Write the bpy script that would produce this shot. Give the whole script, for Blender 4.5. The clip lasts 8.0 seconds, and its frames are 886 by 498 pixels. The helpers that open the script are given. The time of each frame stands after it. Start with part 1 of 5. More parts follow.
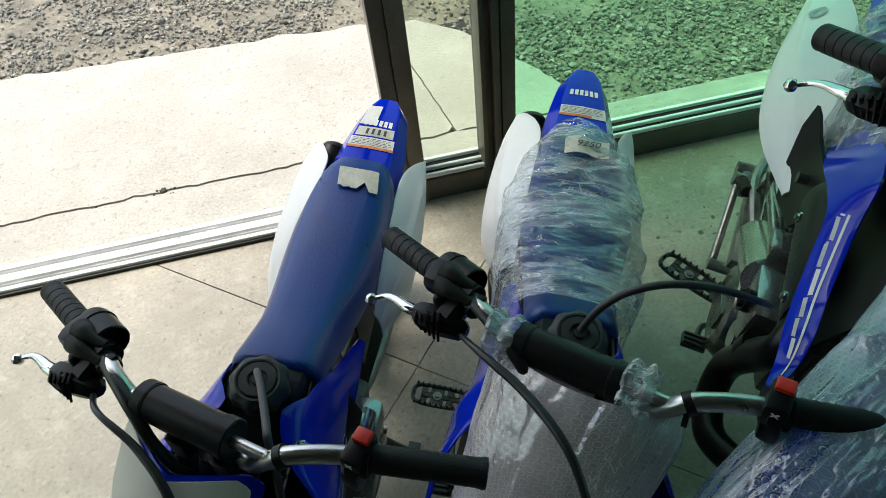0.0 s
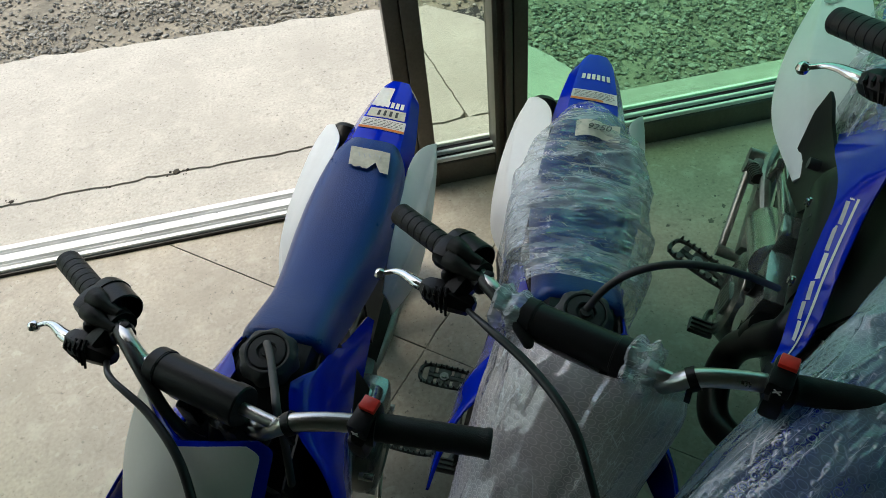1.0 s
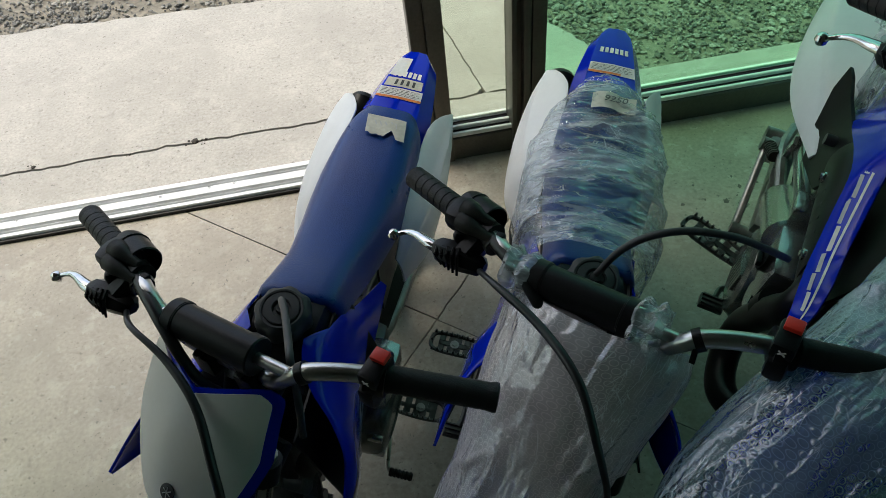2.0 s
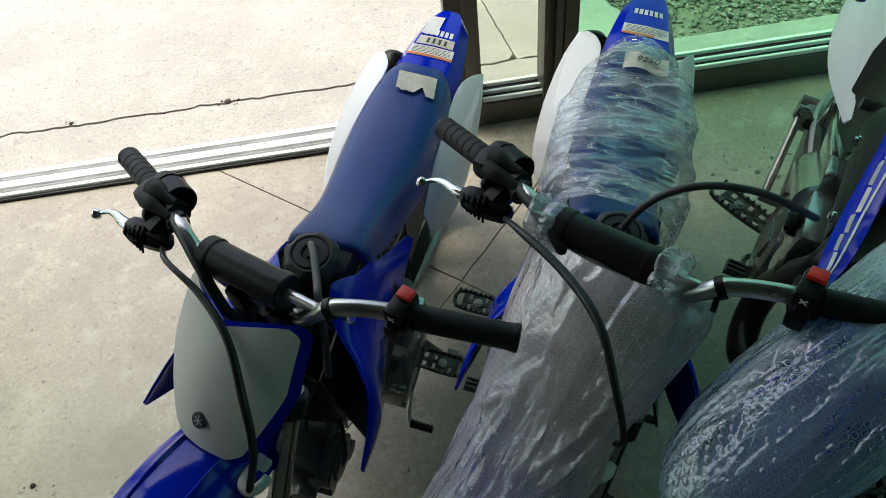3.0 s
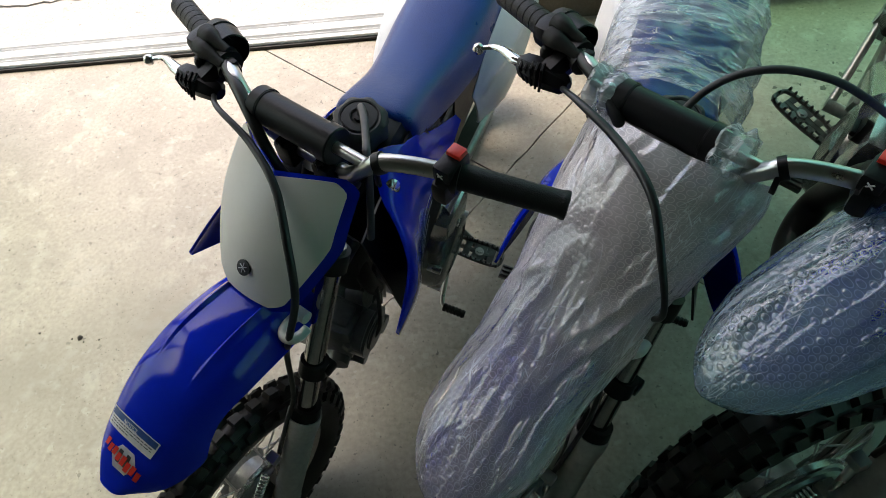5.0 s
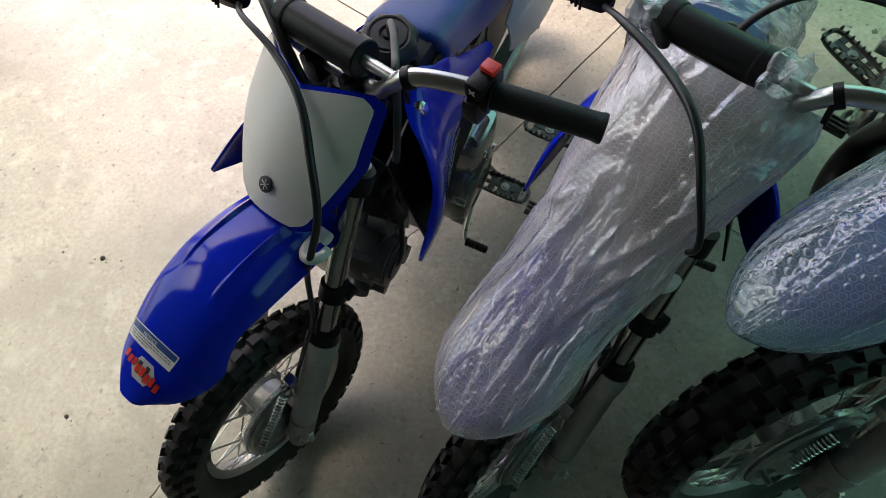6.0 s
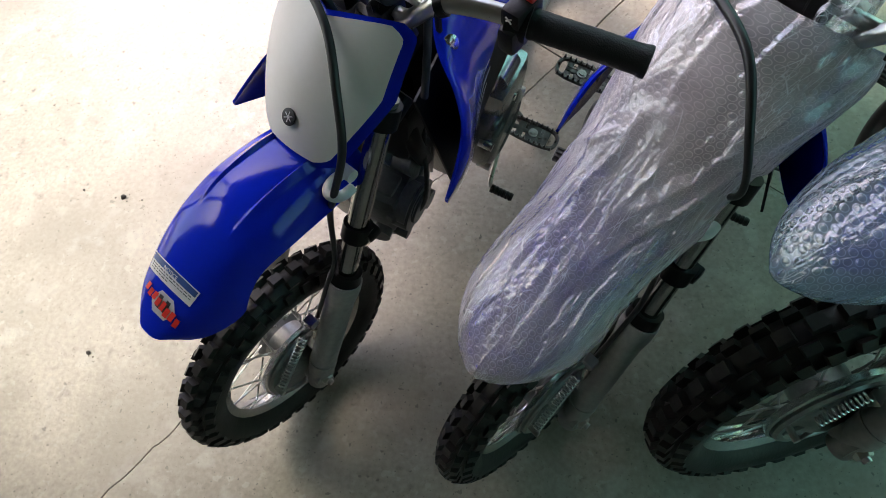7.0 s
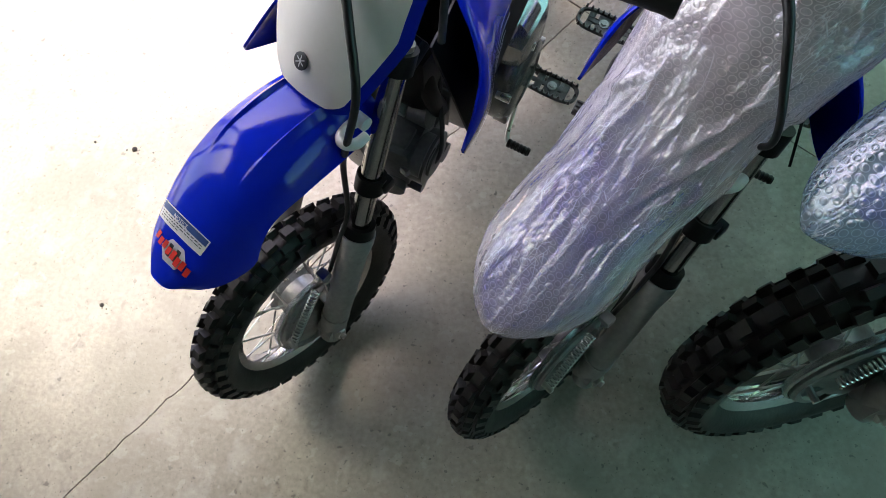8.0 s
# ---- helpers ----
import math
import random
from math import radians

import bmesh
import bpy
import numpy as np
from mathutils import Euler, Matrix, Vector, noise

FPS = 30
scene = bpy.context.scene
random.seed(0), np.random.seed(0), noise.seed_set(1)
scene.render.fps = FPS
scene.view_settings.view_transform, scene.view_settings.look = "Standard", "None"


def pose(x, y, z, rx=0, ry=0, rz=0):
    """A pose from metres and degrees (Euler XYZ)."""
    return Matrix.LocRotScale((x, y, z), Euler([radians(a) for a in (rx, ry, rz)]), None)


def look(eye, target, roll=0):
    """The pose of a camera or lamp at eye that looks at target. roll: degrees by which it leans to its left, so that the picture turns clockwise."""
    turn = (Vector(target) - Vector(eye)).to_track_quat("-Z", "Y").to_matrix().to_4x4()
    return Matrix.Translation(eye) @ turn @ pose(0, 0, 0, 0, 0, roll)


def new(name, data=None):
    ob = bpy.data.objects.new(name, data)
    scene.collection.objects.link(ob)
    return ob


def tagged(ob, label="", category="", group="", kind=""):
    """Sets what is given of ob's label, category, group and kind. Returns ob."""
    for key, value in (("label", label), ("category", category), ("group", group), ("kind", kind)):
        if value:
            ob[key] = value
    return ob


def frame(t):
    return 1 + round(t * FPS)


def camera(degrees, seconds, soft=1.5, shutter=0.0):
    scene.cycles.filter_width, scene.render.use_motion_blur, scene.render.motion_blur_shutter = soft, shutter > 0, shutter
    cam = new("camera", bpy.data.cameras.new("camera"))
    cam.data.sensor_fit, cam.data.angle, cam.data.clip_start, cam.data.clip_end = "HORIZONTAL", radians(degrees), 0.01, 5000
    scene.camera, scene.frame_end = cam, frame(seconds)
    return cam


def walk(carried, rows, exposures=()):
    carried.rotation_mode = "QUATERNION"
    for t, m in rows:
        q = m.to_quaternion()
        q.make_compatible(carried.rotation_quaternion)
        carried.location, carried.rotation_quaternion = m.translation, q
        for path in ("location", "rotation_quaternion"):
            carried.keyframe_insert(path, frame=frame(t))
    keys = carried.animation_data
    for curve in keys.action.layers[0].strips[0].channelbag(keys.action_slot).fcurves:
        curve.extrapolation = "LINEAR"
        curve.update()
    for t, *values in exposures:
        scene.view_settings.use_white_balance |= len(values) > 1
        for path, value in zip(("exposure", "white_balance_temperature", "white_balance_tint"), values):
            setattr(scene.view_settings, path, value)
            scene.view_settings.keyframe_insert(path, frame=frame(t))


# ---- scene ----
# ---- the camera and its walk ----
cam = camera(65.9, 8.0, soft=0.6)
PATH = [
    (0, (0.0, 0.0, 1.577), (0.1718, 1.3385, 0.101), -7.2),
    (0.5, (-0.0052, -0.0074, 1.574), (0.141, 1.3259, 0.091), -7.6),
    (1, (-0.0027, -0.0213, 1.571), (0.1341, 1.3039, 0.079), -7.3),
    (1.5, (-0.0052, -0.0354, 1.567), (0.1023, 1.2724, 0.058), -7.5),
    (2.8, (-0.0125, -0.0877, 1.551), (0.0176, 1.1828, 0.007), -8.0),
    (3, (-0.0155, -0.0954, 1.548), (-0.0137, 1.1608, -0.008), -8.6),
    (3.5, (-0.0269, -0.1081, 1.539), (-0.0584, 1.1091, -0.048), -8.5),
    (4, (-0.0335, -0.1194, 1.53), (-0.1091, 1.0628, -0.081), -9.1),
    (4.5, (-0.0374, -0.1301, 1.517), (-0.1375, 0.9996, -0.13), -9.0),
    (4.7, (-0.04, -0.1356, 1.512), (-0.148, 0.9655, -0.154), -9.3),
    (5.8, (-0.0494, -0.1595, 1.473), (-0.2135, 0.8197, -0.263), -9.9),
    (6, (-0.0535, -0.1566, 1.466), (-0.238, 0.7795, -0.292), -11.1),
    (6.5, (-0.0644, -0.16, 1.448), (-0.2788, 0.7141, -0.338), -12.5),
    (7, (-0.0686, -0.1607, 1.432), (-0.3052, 0.6556, -0.378), -14.0),
    (7.5, (-0.0747, -0.1625, 1.417), (-0.327, 0.5964, -0.416), -15.5),
    (8, (-0.0751, -0.1647, 1.406), (-0.3451, 0.548, -0.443), -17.5),
]
EXPOSURES = [(0.0, 1.4, 6600, 2.0), (0.5, 1.22, 6600, 2.0), (1.0, 1.06, 6600, 2.0), (1.5, 0.80, 6600, 3.0), (3.0, 1.32, 6650, 4.0), (3.5, 1.46, 6750, 5.0), (4.5, 1.70, 6900, 9.0), (6.0, 2.00, 6950, 18.0), (7.0, 2.38, 6850, 24.0), (8.0, 2.74, 6700, 26.0)]
walk(cam, [(t, look(eye, target, roll)) for t, eye, target, roll in PATH], EXPOSURES)

# ---- light ----
sky_world = bpy.data.worlds.new("overcast_sky")
scene.world = sky_world
sky_world.use_nodes = True
_n = sky_world.node_tree.nodes
_sky = _n.new("ShaderNodeTexSky")
_sky.sky_type, _sky.sun_disc = "NISHITA", False
_sky.sun_elevation, _sky.sun_rotation = radians(66), radians(-58)
_sky.air_density, _sky.dust_density = 1.0, 4.0
sky_world.node_tree.links.new(_sky.outputs[0], _n["Background"].inputs[0])
_n["Background"].inputs[1].default_value = 0.15
sun = new("sun", bpy.data.lights.new("sun", "SUN"))
sun.data.energy, sun.data.angle, sun.data.color = 1.0, radians(24), (1.0, 0.96, 0.9)
sun.matrix_world = look((-4.13, 2.58, 10.94), (0, 0, 0))


# ---- materials ----
def surf(name, col, col2=None, scale=8.0, rough=0.5, metal=0.0, bump=0.0, bscale=120.0, coat=0.0, rvar=0.12, fine=0.25, spec=0.5):
    """A surface with two scales of tone, roughness that varies, and a fine relief."""
    m = bpy.data.materials.new(name)
    m.use_nodes = True
    nt = m.node_tree
    b = nt.nodes["Principled BSDF"]
    tc = nt.nodes.new("ShaderNodeTexCoord")
    n1 = nt.nodes.new("ShaderNodeTexNoise")
    n1.inputs["Scale"].default_value, n1.inputs["Detail"].default_value, n1.inputs["Roughness"].default_value = scale, 6.0, 0.6
    n2 = nt.nodes.new("ShaderNodeTexNoise")
    n2.inputs["Scale"].default_value, n2.inputs["Detail"].default_value = bscale, 4.0
    nt.links.new(tc.outputs["Object"], n1.inputs["Vector"])
    nt.links.new(tc.outputs["Object"], n2.inputs["Vector"])
    c2 = col2 or tuple(v * 0.75 for v in col)
    ramp = nt.nodes.new("ShaderNodeValToRGB")
    ramp.color_ramp.elements[0].position, ramp.color_ramp.elements[1].position = 0.35, 0.68
    ramp.color_ramp.elements[0].color, ramp.color_ramp.elements[1].color = (*c2, 1), (*col, 1)
    nt.links.new(n1.outputs["Fac"], ramp.inputs["Fac"])
    mix = nt.nodes.new("ShaderNodeMix")
    mix.data_type, mix.blend_type = "RGBA", "OVERLAY"
    mix.inputs[0].default_value = fine
    nt.links.new(ramp.outputs["Color"], mix.inputs[6])
    nt.links.new(n2.outputs["Fac"], mix.inputs[7])
    nt.links.new(mix.outputs[2], b.inputs["Base Color"])
    mr = nt.nodes.new("ShaderNodeMapRange")
    mr.inputs[3].default_value, mr.inputs[4].default_value = max(0.02, rough - rvar), min(1.0, rough + rvar)
    nt.links.new(n1.outputs["Fac"], mr.inputs[0])
    nt.links.new(mr.outputs[0], b.inputs["Roughness"])
    b.inputs["Metallic"].default_value = metal
    b.inputs["Coat Weight"].default_value = coat
    b.inputs["Coat Roughness"].default_value = 0.06
    b.inputs["Specular IOR Level"].default_value = spec
    if bump:
        bp = nt.nodes.new("ShaderNodeBump")
        bp.inputs["Strength"].default_value, bp.inputs["Distance"].default_value = bump, 0.002
        nt.links.new(n2.outputs["Fac"], bp.inputs["Height"])
        nt.links.new(bp.outputs["Normal"], b.inputs["Normal"])
    return m


def grain(m, scale, strength, distance=0.001):
    """Adds a pebbled relief to a material."""
    nt = m.node_tree
    v = nt.nodes.new("ShaderNodeTexVoronoi")
    v.inputs["Scale"].default_value = scale
    tc = nt.nodes.new("ShaderNodeTexCoord")
    nt.links.new(tc.outputs["Object"], v.inputs["Vector"])
    bp = nt.nodes.new("ShaderNodeBump")
    bp.inputs["Strength"].default_value, bp.inputs["Distance"].default_value = strength, distance
    nt.links.new(v.outputs["Distance"], bp.inputs["Height"])
    nt.links.new(bp.outputs["Normal"], nt.nodes["Principled BSDF"].inputs["Normal"])
    return m


def film_sheet(name, tint, milk, base, band, line, ring, band_scale, line_scale, stretch, bubbles, spare, rumple, gloss):
    """Thin packing plastic: clear, with cloudy bunched bands, sharp crease lines and bubble rings, both with painted
    glints.
    """
    m = bpy.data.materials.new(name)
    m.use_nodes = True
    nt = m.node_tree
    b = nt.nodes["Principled BSDF"]
    out = nt.nodes["Material Output"]

    def calc(op, a, c=0.0, clamp=False):
        n = nt.nodes.new("ShaderNodeMath")
        n.operation, n.use_clamp = op, clamp
        for k, v in enumerate((a, c)):
            if isinstance(v, (int, float)):
                n.inputs[k].default_value = v
            else:
                nt.links.new(v, n.inputs[k])
        return n.outputs[0]

    def fit(v, lo, hi, a, c):
        n = nt.nodes.new("ShaderNodeMapRange")
        n.interpolation_type = "SMOOTHSTEP"
        nt.links.new(v, n.inputs[0])
        for k, q in enumerate((lo, hi, a, c)):
            n.inputs[k + 1].default_value = q
        return n.outputs[0]

    tc = nt.nodes.new("ShaderNodeTexCoord")
    mp = nt.nodes.new("ShaderNodeMapping")
    mp.inputs["Scale"].default_value = stretch
    mp.inputs["Rotation"].default_value = (0, 0, 0.30 if bubbles else 0)
    nt.links.new(tc.outputs["UV" if bubbles else "Object"], mp.inputs["Vector"])

    def cloud(scale, detail, bend, shift):
        n = nt.nodes.new("ShaderNodeTexNoise")
        n.noise_dimensions = "4D"
        n.inputs["W"].default_value = shift
        n.inputs["Scale"].default_value, n.inputs["Detail"].default_value, n.inputs["Distortion"].default_value = scale, detail, bend
        nt.links.new(mp.outputs["Vector"], n.inputs["Vector"])
        return n.outputs["Fac"]

    bands = calc("ADD", fit(cloud(band_scale, 3.0, 0.3, 0.0), 0.44, 0.58, 0.0, 0.7), fit(cloud(band_scale * 6.0, 4.0, 0.6, 17.0), 0.46, 0.60, 0.0, 0.3))
    def cells_of(scale, shift, feature):
        n = nt.nodes.new("ShaderNodeTexVoronoi")
        n.voronoi_dimensions, n.feature = "4D", feature
        n.inputs["Scale"].default_value, n.inputs["W"].default_value = scale, shift
        nt.links.new(mp.outputs["Vector"], n.inputs["Vector"])
        return n.outputs["Distance"]

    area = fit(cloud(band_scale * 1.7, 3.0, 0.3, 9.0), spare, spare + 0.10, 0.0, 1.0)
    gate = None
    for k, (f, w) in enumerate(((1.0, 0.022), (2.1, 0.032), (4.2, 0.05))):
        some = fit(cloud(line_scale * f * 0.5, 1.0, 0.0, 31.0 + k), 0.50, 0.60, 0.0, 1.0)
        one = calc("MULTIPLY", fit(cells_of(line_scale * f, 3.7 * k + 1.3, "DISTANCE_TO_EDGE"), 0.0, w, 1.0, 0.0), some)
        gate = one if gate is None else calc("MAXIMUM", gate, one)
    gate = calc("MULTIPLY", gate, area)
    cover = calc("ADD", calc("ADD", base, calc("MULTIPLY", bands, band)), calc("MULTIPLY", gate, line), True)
    facets = calc("ADD", cells_of(line_scale * 1.1, 7.0, "F1"), calc("MULTIPLY", cells_of(line_scale * 2.7, 8.0, "F1"), 0.45))
    height = calc("MULTIPLY", calc("ADD", facets, calc("MULTIPLY", cloud(line_scale * 0.6, 3.0, 0.3, 5.0), 0.8)), calc("ADD", area, 0.10))
    bp = nt.nodes.new("ShaderNodeBump")
    bp.inputs["Strength"].default_value, bp.inputs["Distance"].default_value = 1.0, 0.003 * rumple
    nt.links.new(height, bp.inputs["Height"])
    last = bp
    if bubbles:
        uv = nt.nodes.new("ShaderNodeUVMap")

        def vec(op, a, c):
            n = nt.nodes.new("ShaderNodeVectorMath")
            n.operation = op
            nt.links.new(a, n.inputs[0])
            n.inputs[1].default_value = c
            return n.outputs["Value" if op == "LENGTH" else "Vector"]
        cells = vec("MULTIPLY", uv.outputs["UV"], (bubbles, bubbles, 0.0))
        near = None
        for shift in ((50.0, 86.602, 0.0), (50.5, 87.468, 0.0)):
            one = vec("LENGTH", vec("SUBTRACT", vec("MODULO", vec("ADD", cells, shift), (1.0, 1.73205, 1.0)), (0.5, 0.866, 0.0)), (0, 0, 0))
            near = one if near is None else calc("MINIMUM", near, one)
        along = nt.nodes.new("ShaderNodeSeparateXYZ")
        nt.links.new(uv.outputs["UV"], along.inputs[0])
        ply = fit(calc("ADD", along.outputs["Y"], calc("MULTIPLY", cloud(7.0, 3.0, 0.5, 41.0), 0.16)), 0.33, 0.37, 0.24, 0.0)
        cover = calc("ADD", cover, ply, True)
        worn = fit(cloud(14.0, 2.0, 0.4, 21.0), 0.40, 0.58, 0.45, 1.0)
        # extra milky cover on the rims stands in for each bubble's glint
        rim = calc("MULTIPLY", fit(calc("ABSOLUTE", calc("SUBTRACT", near, 0.37)), 0.0, 0.075, 1.0, 0.0), worn)
        cover = calc("ADD", cover, calc("MULTIPLY", rim, ring), True)
        b2 = nt.nodes.new("ShaderNodeBump")
        b2.inputs["Strength"].default_value, b2.inputs["Distance"].default_value = 0.45, 0.002
        nt.links.new(calc("MULTIPLY", fit(near, 0.15, 0.42, 1.0, 0.0), worn), b2.inputs["Height"])
        nt.links.new(bp.outputs["Normal"], b2.inputs["Normal"])
        last = b2
    # creases go near-white: their glint is put into the base colour
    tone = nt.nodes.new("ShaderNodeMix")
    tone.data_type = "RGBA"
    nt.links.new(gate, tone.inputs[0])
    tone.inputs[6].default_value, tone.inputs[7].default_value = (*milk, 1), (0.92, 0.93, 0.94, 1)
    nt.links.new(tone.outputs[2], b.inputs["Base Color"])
    b.inputs["Roughness"].default_value = 0.16
    b.inputs["Specular IOR Level"].default_value = 0.7
    soft = nt.nodes.new("ShaderNodeBump")
    soft.inputs["Strength"].default_value, soft.inputs["Distance"].default_value = 0.20, 0.003
    nt.links.new(height, soft.inputs["Height"])
    nt.links.new(soft.outputs["Normal"], b.inputs["Normal"])
    clr = nt.nodes.new("ShaderNodeBsdfTransparent")
    clr.inputs[0].default_value = (*tint, 1)
    mixs = nt.nodes.new("ShaderNodeMixShader")
    nt.links.new(cover, mixs.inputs[0])
    nt.links.new(clr.outputs[0], mixs.inputs[1])
    thru = nt.nodes.new("ShaderNodeBsdfTranslucent")
    nt.links.new(tone.outputs[2], thru.inputs["Color"])
    veil = nt.nodes.new("ShaderNodeMixShader")
    veil.inputs[0].default_value = 0.30
    nt.links.new(b.outputs[0], veil.inputs[1])
    nt.links.new(thru.outputs[0], veil.inputs[2])
    nt.links.new(veil.outputs[0], mixs.inputs[2])
    gl = nt.nodes.new("ShaderNodeBsdfGlossy")
    gl.inputs["Roughness"].default_value = 0.05
    nt.links.new(last.outputs["Normal"], gl.inputs["Normal"])
    lw = nt.nodes.new("ShaderNodeLayerWeight")
    lw.inputs[0].default_value = 0.5
    nt.links.new(last.outputs["Normal"], lw.inputs["Normal"])
    fr = nt.nodes.new("ShaderNodeMapRange")
    fr.inputs[3].default_value, fr.inputs[4].default_value = gloss, 0.65
    nt.links.new(calc("POWER", lw.outputs["Facing"], 3.0), fr.inputs[0])
    top = nt.nodes.new("ShaderNodeMixShader")
    nt.links.new(fr.outputs[0], top.inputs[0])
    nt.links.new(mixs.outputs[0], top.inputs[1])
    nt.links.new(gl.outputs[0], top.inputs[2])
    nt.links.new(top.outputs[0], out.inputs[0])
    return m


def glass_pane(name, tint):
    m = bpy.data.materials.new(name)
    m.use_nodes = True
    nt = m.node_tree
    out = nt.nodes["Material Output"]
    clr = nt.nodes.new("ShaderNodeBsdfTransparent")
    clr.inputs[0].default_value = (*tint, 1)
    gl = nt.nodes.new("ShaderNodeBsdfGlossy")
    gl.inputs["Roughness"].default_value = 0.02
    lw = nt.nodes.new("ShaderNodeLayerWeight")
    lw.inputs[0].default_value = 0.5
    pw = nt.nodes.new("ShaderNodeMath")
    pw.operation = "POWER"
    pw.inputs[1].default_value = 4.0
    nt.links.new(lw.outputs["Facing"], pw.inputs[0])
    fr = nt.nodes.new("ShaderNodeMapRange")
    fr.inputs[3].default_value, fr.inputs[4].default_value = 0.03, 0.8
    nt.links.new(pw.outputs[0], fr.inputs[0])
    mixs = nt.nodes.new("ShaderNodeMixShader")
    nt.links.new(fr.outputs[0], mixs.inputs[0])
    nt.links.new(clr.outputs[0], mixs.inputs[1])
    nt.links.new(gl.outputs[0], mixs.inputs[2])
    nt.links.new(mixs.outputs[0], out.inputs[0])
    return m


BLUE = surf("glossy_blue_plastic", (0.001, 0.019, 0.49), (0.001, 0.015, 0.43), 5, 0.10, rvar=0.03, fine=0.05, spec=0.32)
SEAT = grain(surf("blue_vinyl", (0.003, 0.040, 0.225), (0.003, 0.032, 0.18), 6, 0.29, rvar=0.06, fine=0.1, spec=0.40), 420, 0.30)
WHITE = surf("white_plastic", (0.78, 0.79, 0.80), (0.70, 0.71, 0.72), 5, 0.32, rvar=0.08, fine=0.08)
CREAM = surf("number_plate_white", (0.72, 0.71, 0.67), (0.66, 0.65, 0.61), 5, 0.35, rvar=0.08, fine=0.06)
BLACK = surf("black_plastic", (0.005, 0.005, 0.0055), (0.009, 0.009, 0.009), 12, 0.36, spec=0.22, bump=0.12, bscale=300)
RUBBER = surf("tyre_rubber", (0.016, 0.0145, 0.013), (0.026, 0.023, 0.020), 14, 0.50, spec=0.35, bump=0.3, bscale=180)
GRIP = grain(surf("grip_rubber", (0.010, 0.010, 0.010), (0.014, 0.014, 0.014), 20, 0.50, spec=0.28), 620, 0.28)
CAP = surf("matt_grey_plastic", (0.040, 0.042, 0.042), (0.030, 0.031, 0.031), 14, 0.55, spec=0.4, bump=0.1, bscale=300)
PAD = surf("black_vinyl_pad", (0.006, 0.006, 0.0065), (0.010, 0.010, 0.011), 9, 0.36, spec=0.25, bump=0.1, bscale=260)
STEEL = surf("brushed_steel", (0.62, 0.61, 0.59), (0.56, 0.55, 0.53), 14, 0.28, metal=1.0, rvar=0.04, fine=0.08)
CHROME = surf("bright_chrome", (0.75, 0.75, 0.75), (0.62, 0.62, 0.62), 10, 0.14, metal=1.0, rvar=0.06)
ALU = surf("grey_painted_fork", (0.40, 0.395, 0.375), (0.34, 0.335, 0.315), 12, 0.42, metal=0.35, bump=0.08)
TUBE = surf("dark_fork_tube", (0.42, 0.41, 0.40), (0.34, 0.33, 0.32), 14, 0.16, metal=1.0, rvar=0.05)
RIB = surf("bright_aluminium", (0.90, 0.90, 0.88), (0.82, 0.82, 0.80), 9, 0.25, metal=0.0, rvar=0.06, spec=0.8)
COVER = surf("satin_metal_cover", (0.54, 0.55, 0.54), (0.38, 0.39, 0.38), 16, 0.20, metal=0.85, bump=0.08, bscale=220)
CASE = surf("dark_satin_case", (0.30, 0.315, 0.31), (0.19, 0.20, 0.197), 12, 0.24, metal=0.75, bump=0.06, bscale=200)
ENGINE = surf("cast_aluminium", (0.40, 0.40, 0.39), (0.25, 0.25, 0.24), 18, 0.36, metal=0.8, bump=0.3, bscale=160)
ENGDARK = surf("black_engine_paint", (0.135, 0.138, 0.134), (0.075, 0.077, 0.075), 18, 0.32, metal=0.40, bump=0.3, bscale=140)
RED = surf("red_switch", (0.75, 0.035, 0.02), (0.62, 0.03, 0.02), 30, 0.35)
NYLON = surf("white_nylon", (0.80, 0.80, 0.77), None, 20, 0.4)
SCAB = surf("trodden_dirt", (0.17, 0.155, 0.13), (0.10, 0.09, 0.075), 90, 0.8)
HOSE = surf("grey_rubber_hose", (0.060, 0.060, 0.062), (0.035, 0.035, 0.036), 20, 0.5)
CABLE = surf("cable_sheath", (0.012, 0.012, 0.012), (0.02, 0.02, 0.02), 30, 0.35)
STICKER = surf("worn_paper_label", (0.62, 0.60, 0.52), (0.46, 0.45, 0.38), 26, 0.6, bump=0.15)
LABEL = surf("printed_label", (0.74, 0.74, 0.72), (0.66, 0.66, 0.64), 30, 0.35)
BAND = surf("steel_blue_print", (0.02, 0.08, 0.26), None, 30, 0.4)
ORANGE = surf("orange_print", (0.72, 0.22, 0.04), None, 30, 0.4)
INK = surf("dark_print", (0.03, 0.03, 0.035), None, 30, 0.5)
DECAL = surf("silver_decal", (0.55, 0.56, 0.58), (0.45, 0.46, 0.48), 20, 0.35)
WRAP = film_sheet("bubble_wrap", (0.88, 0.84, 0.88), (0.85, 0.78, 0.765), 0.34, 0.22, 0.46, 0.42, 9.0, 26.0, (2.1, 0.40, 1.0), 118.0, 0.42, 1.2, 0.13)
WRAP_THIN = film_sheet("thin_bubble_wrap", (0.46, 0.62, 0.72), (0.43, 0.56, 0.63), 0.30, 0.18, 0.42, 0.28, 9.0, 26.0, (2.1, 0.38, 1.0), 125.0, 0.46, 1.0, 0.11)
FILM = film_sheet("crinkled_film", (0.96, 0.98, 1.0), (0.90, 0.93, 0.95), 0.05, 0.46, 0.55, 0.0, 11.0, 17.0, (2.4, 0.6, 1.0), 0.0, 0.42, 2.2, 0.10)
GREEN_GLASS = glass_pane("green_tinted_glass", (0.62, 0.90, 0.72))
PALE_GLASS = glass_pane("pale_glass", (0.86, 0.91, 0.84))
FRAME_ALU = surf("bronze_anodised_frame", (0.15, 0.138, 0.115), (0.11, 0.10, 0.085), 7, 0.42, metal=0.55, bump=0.05)
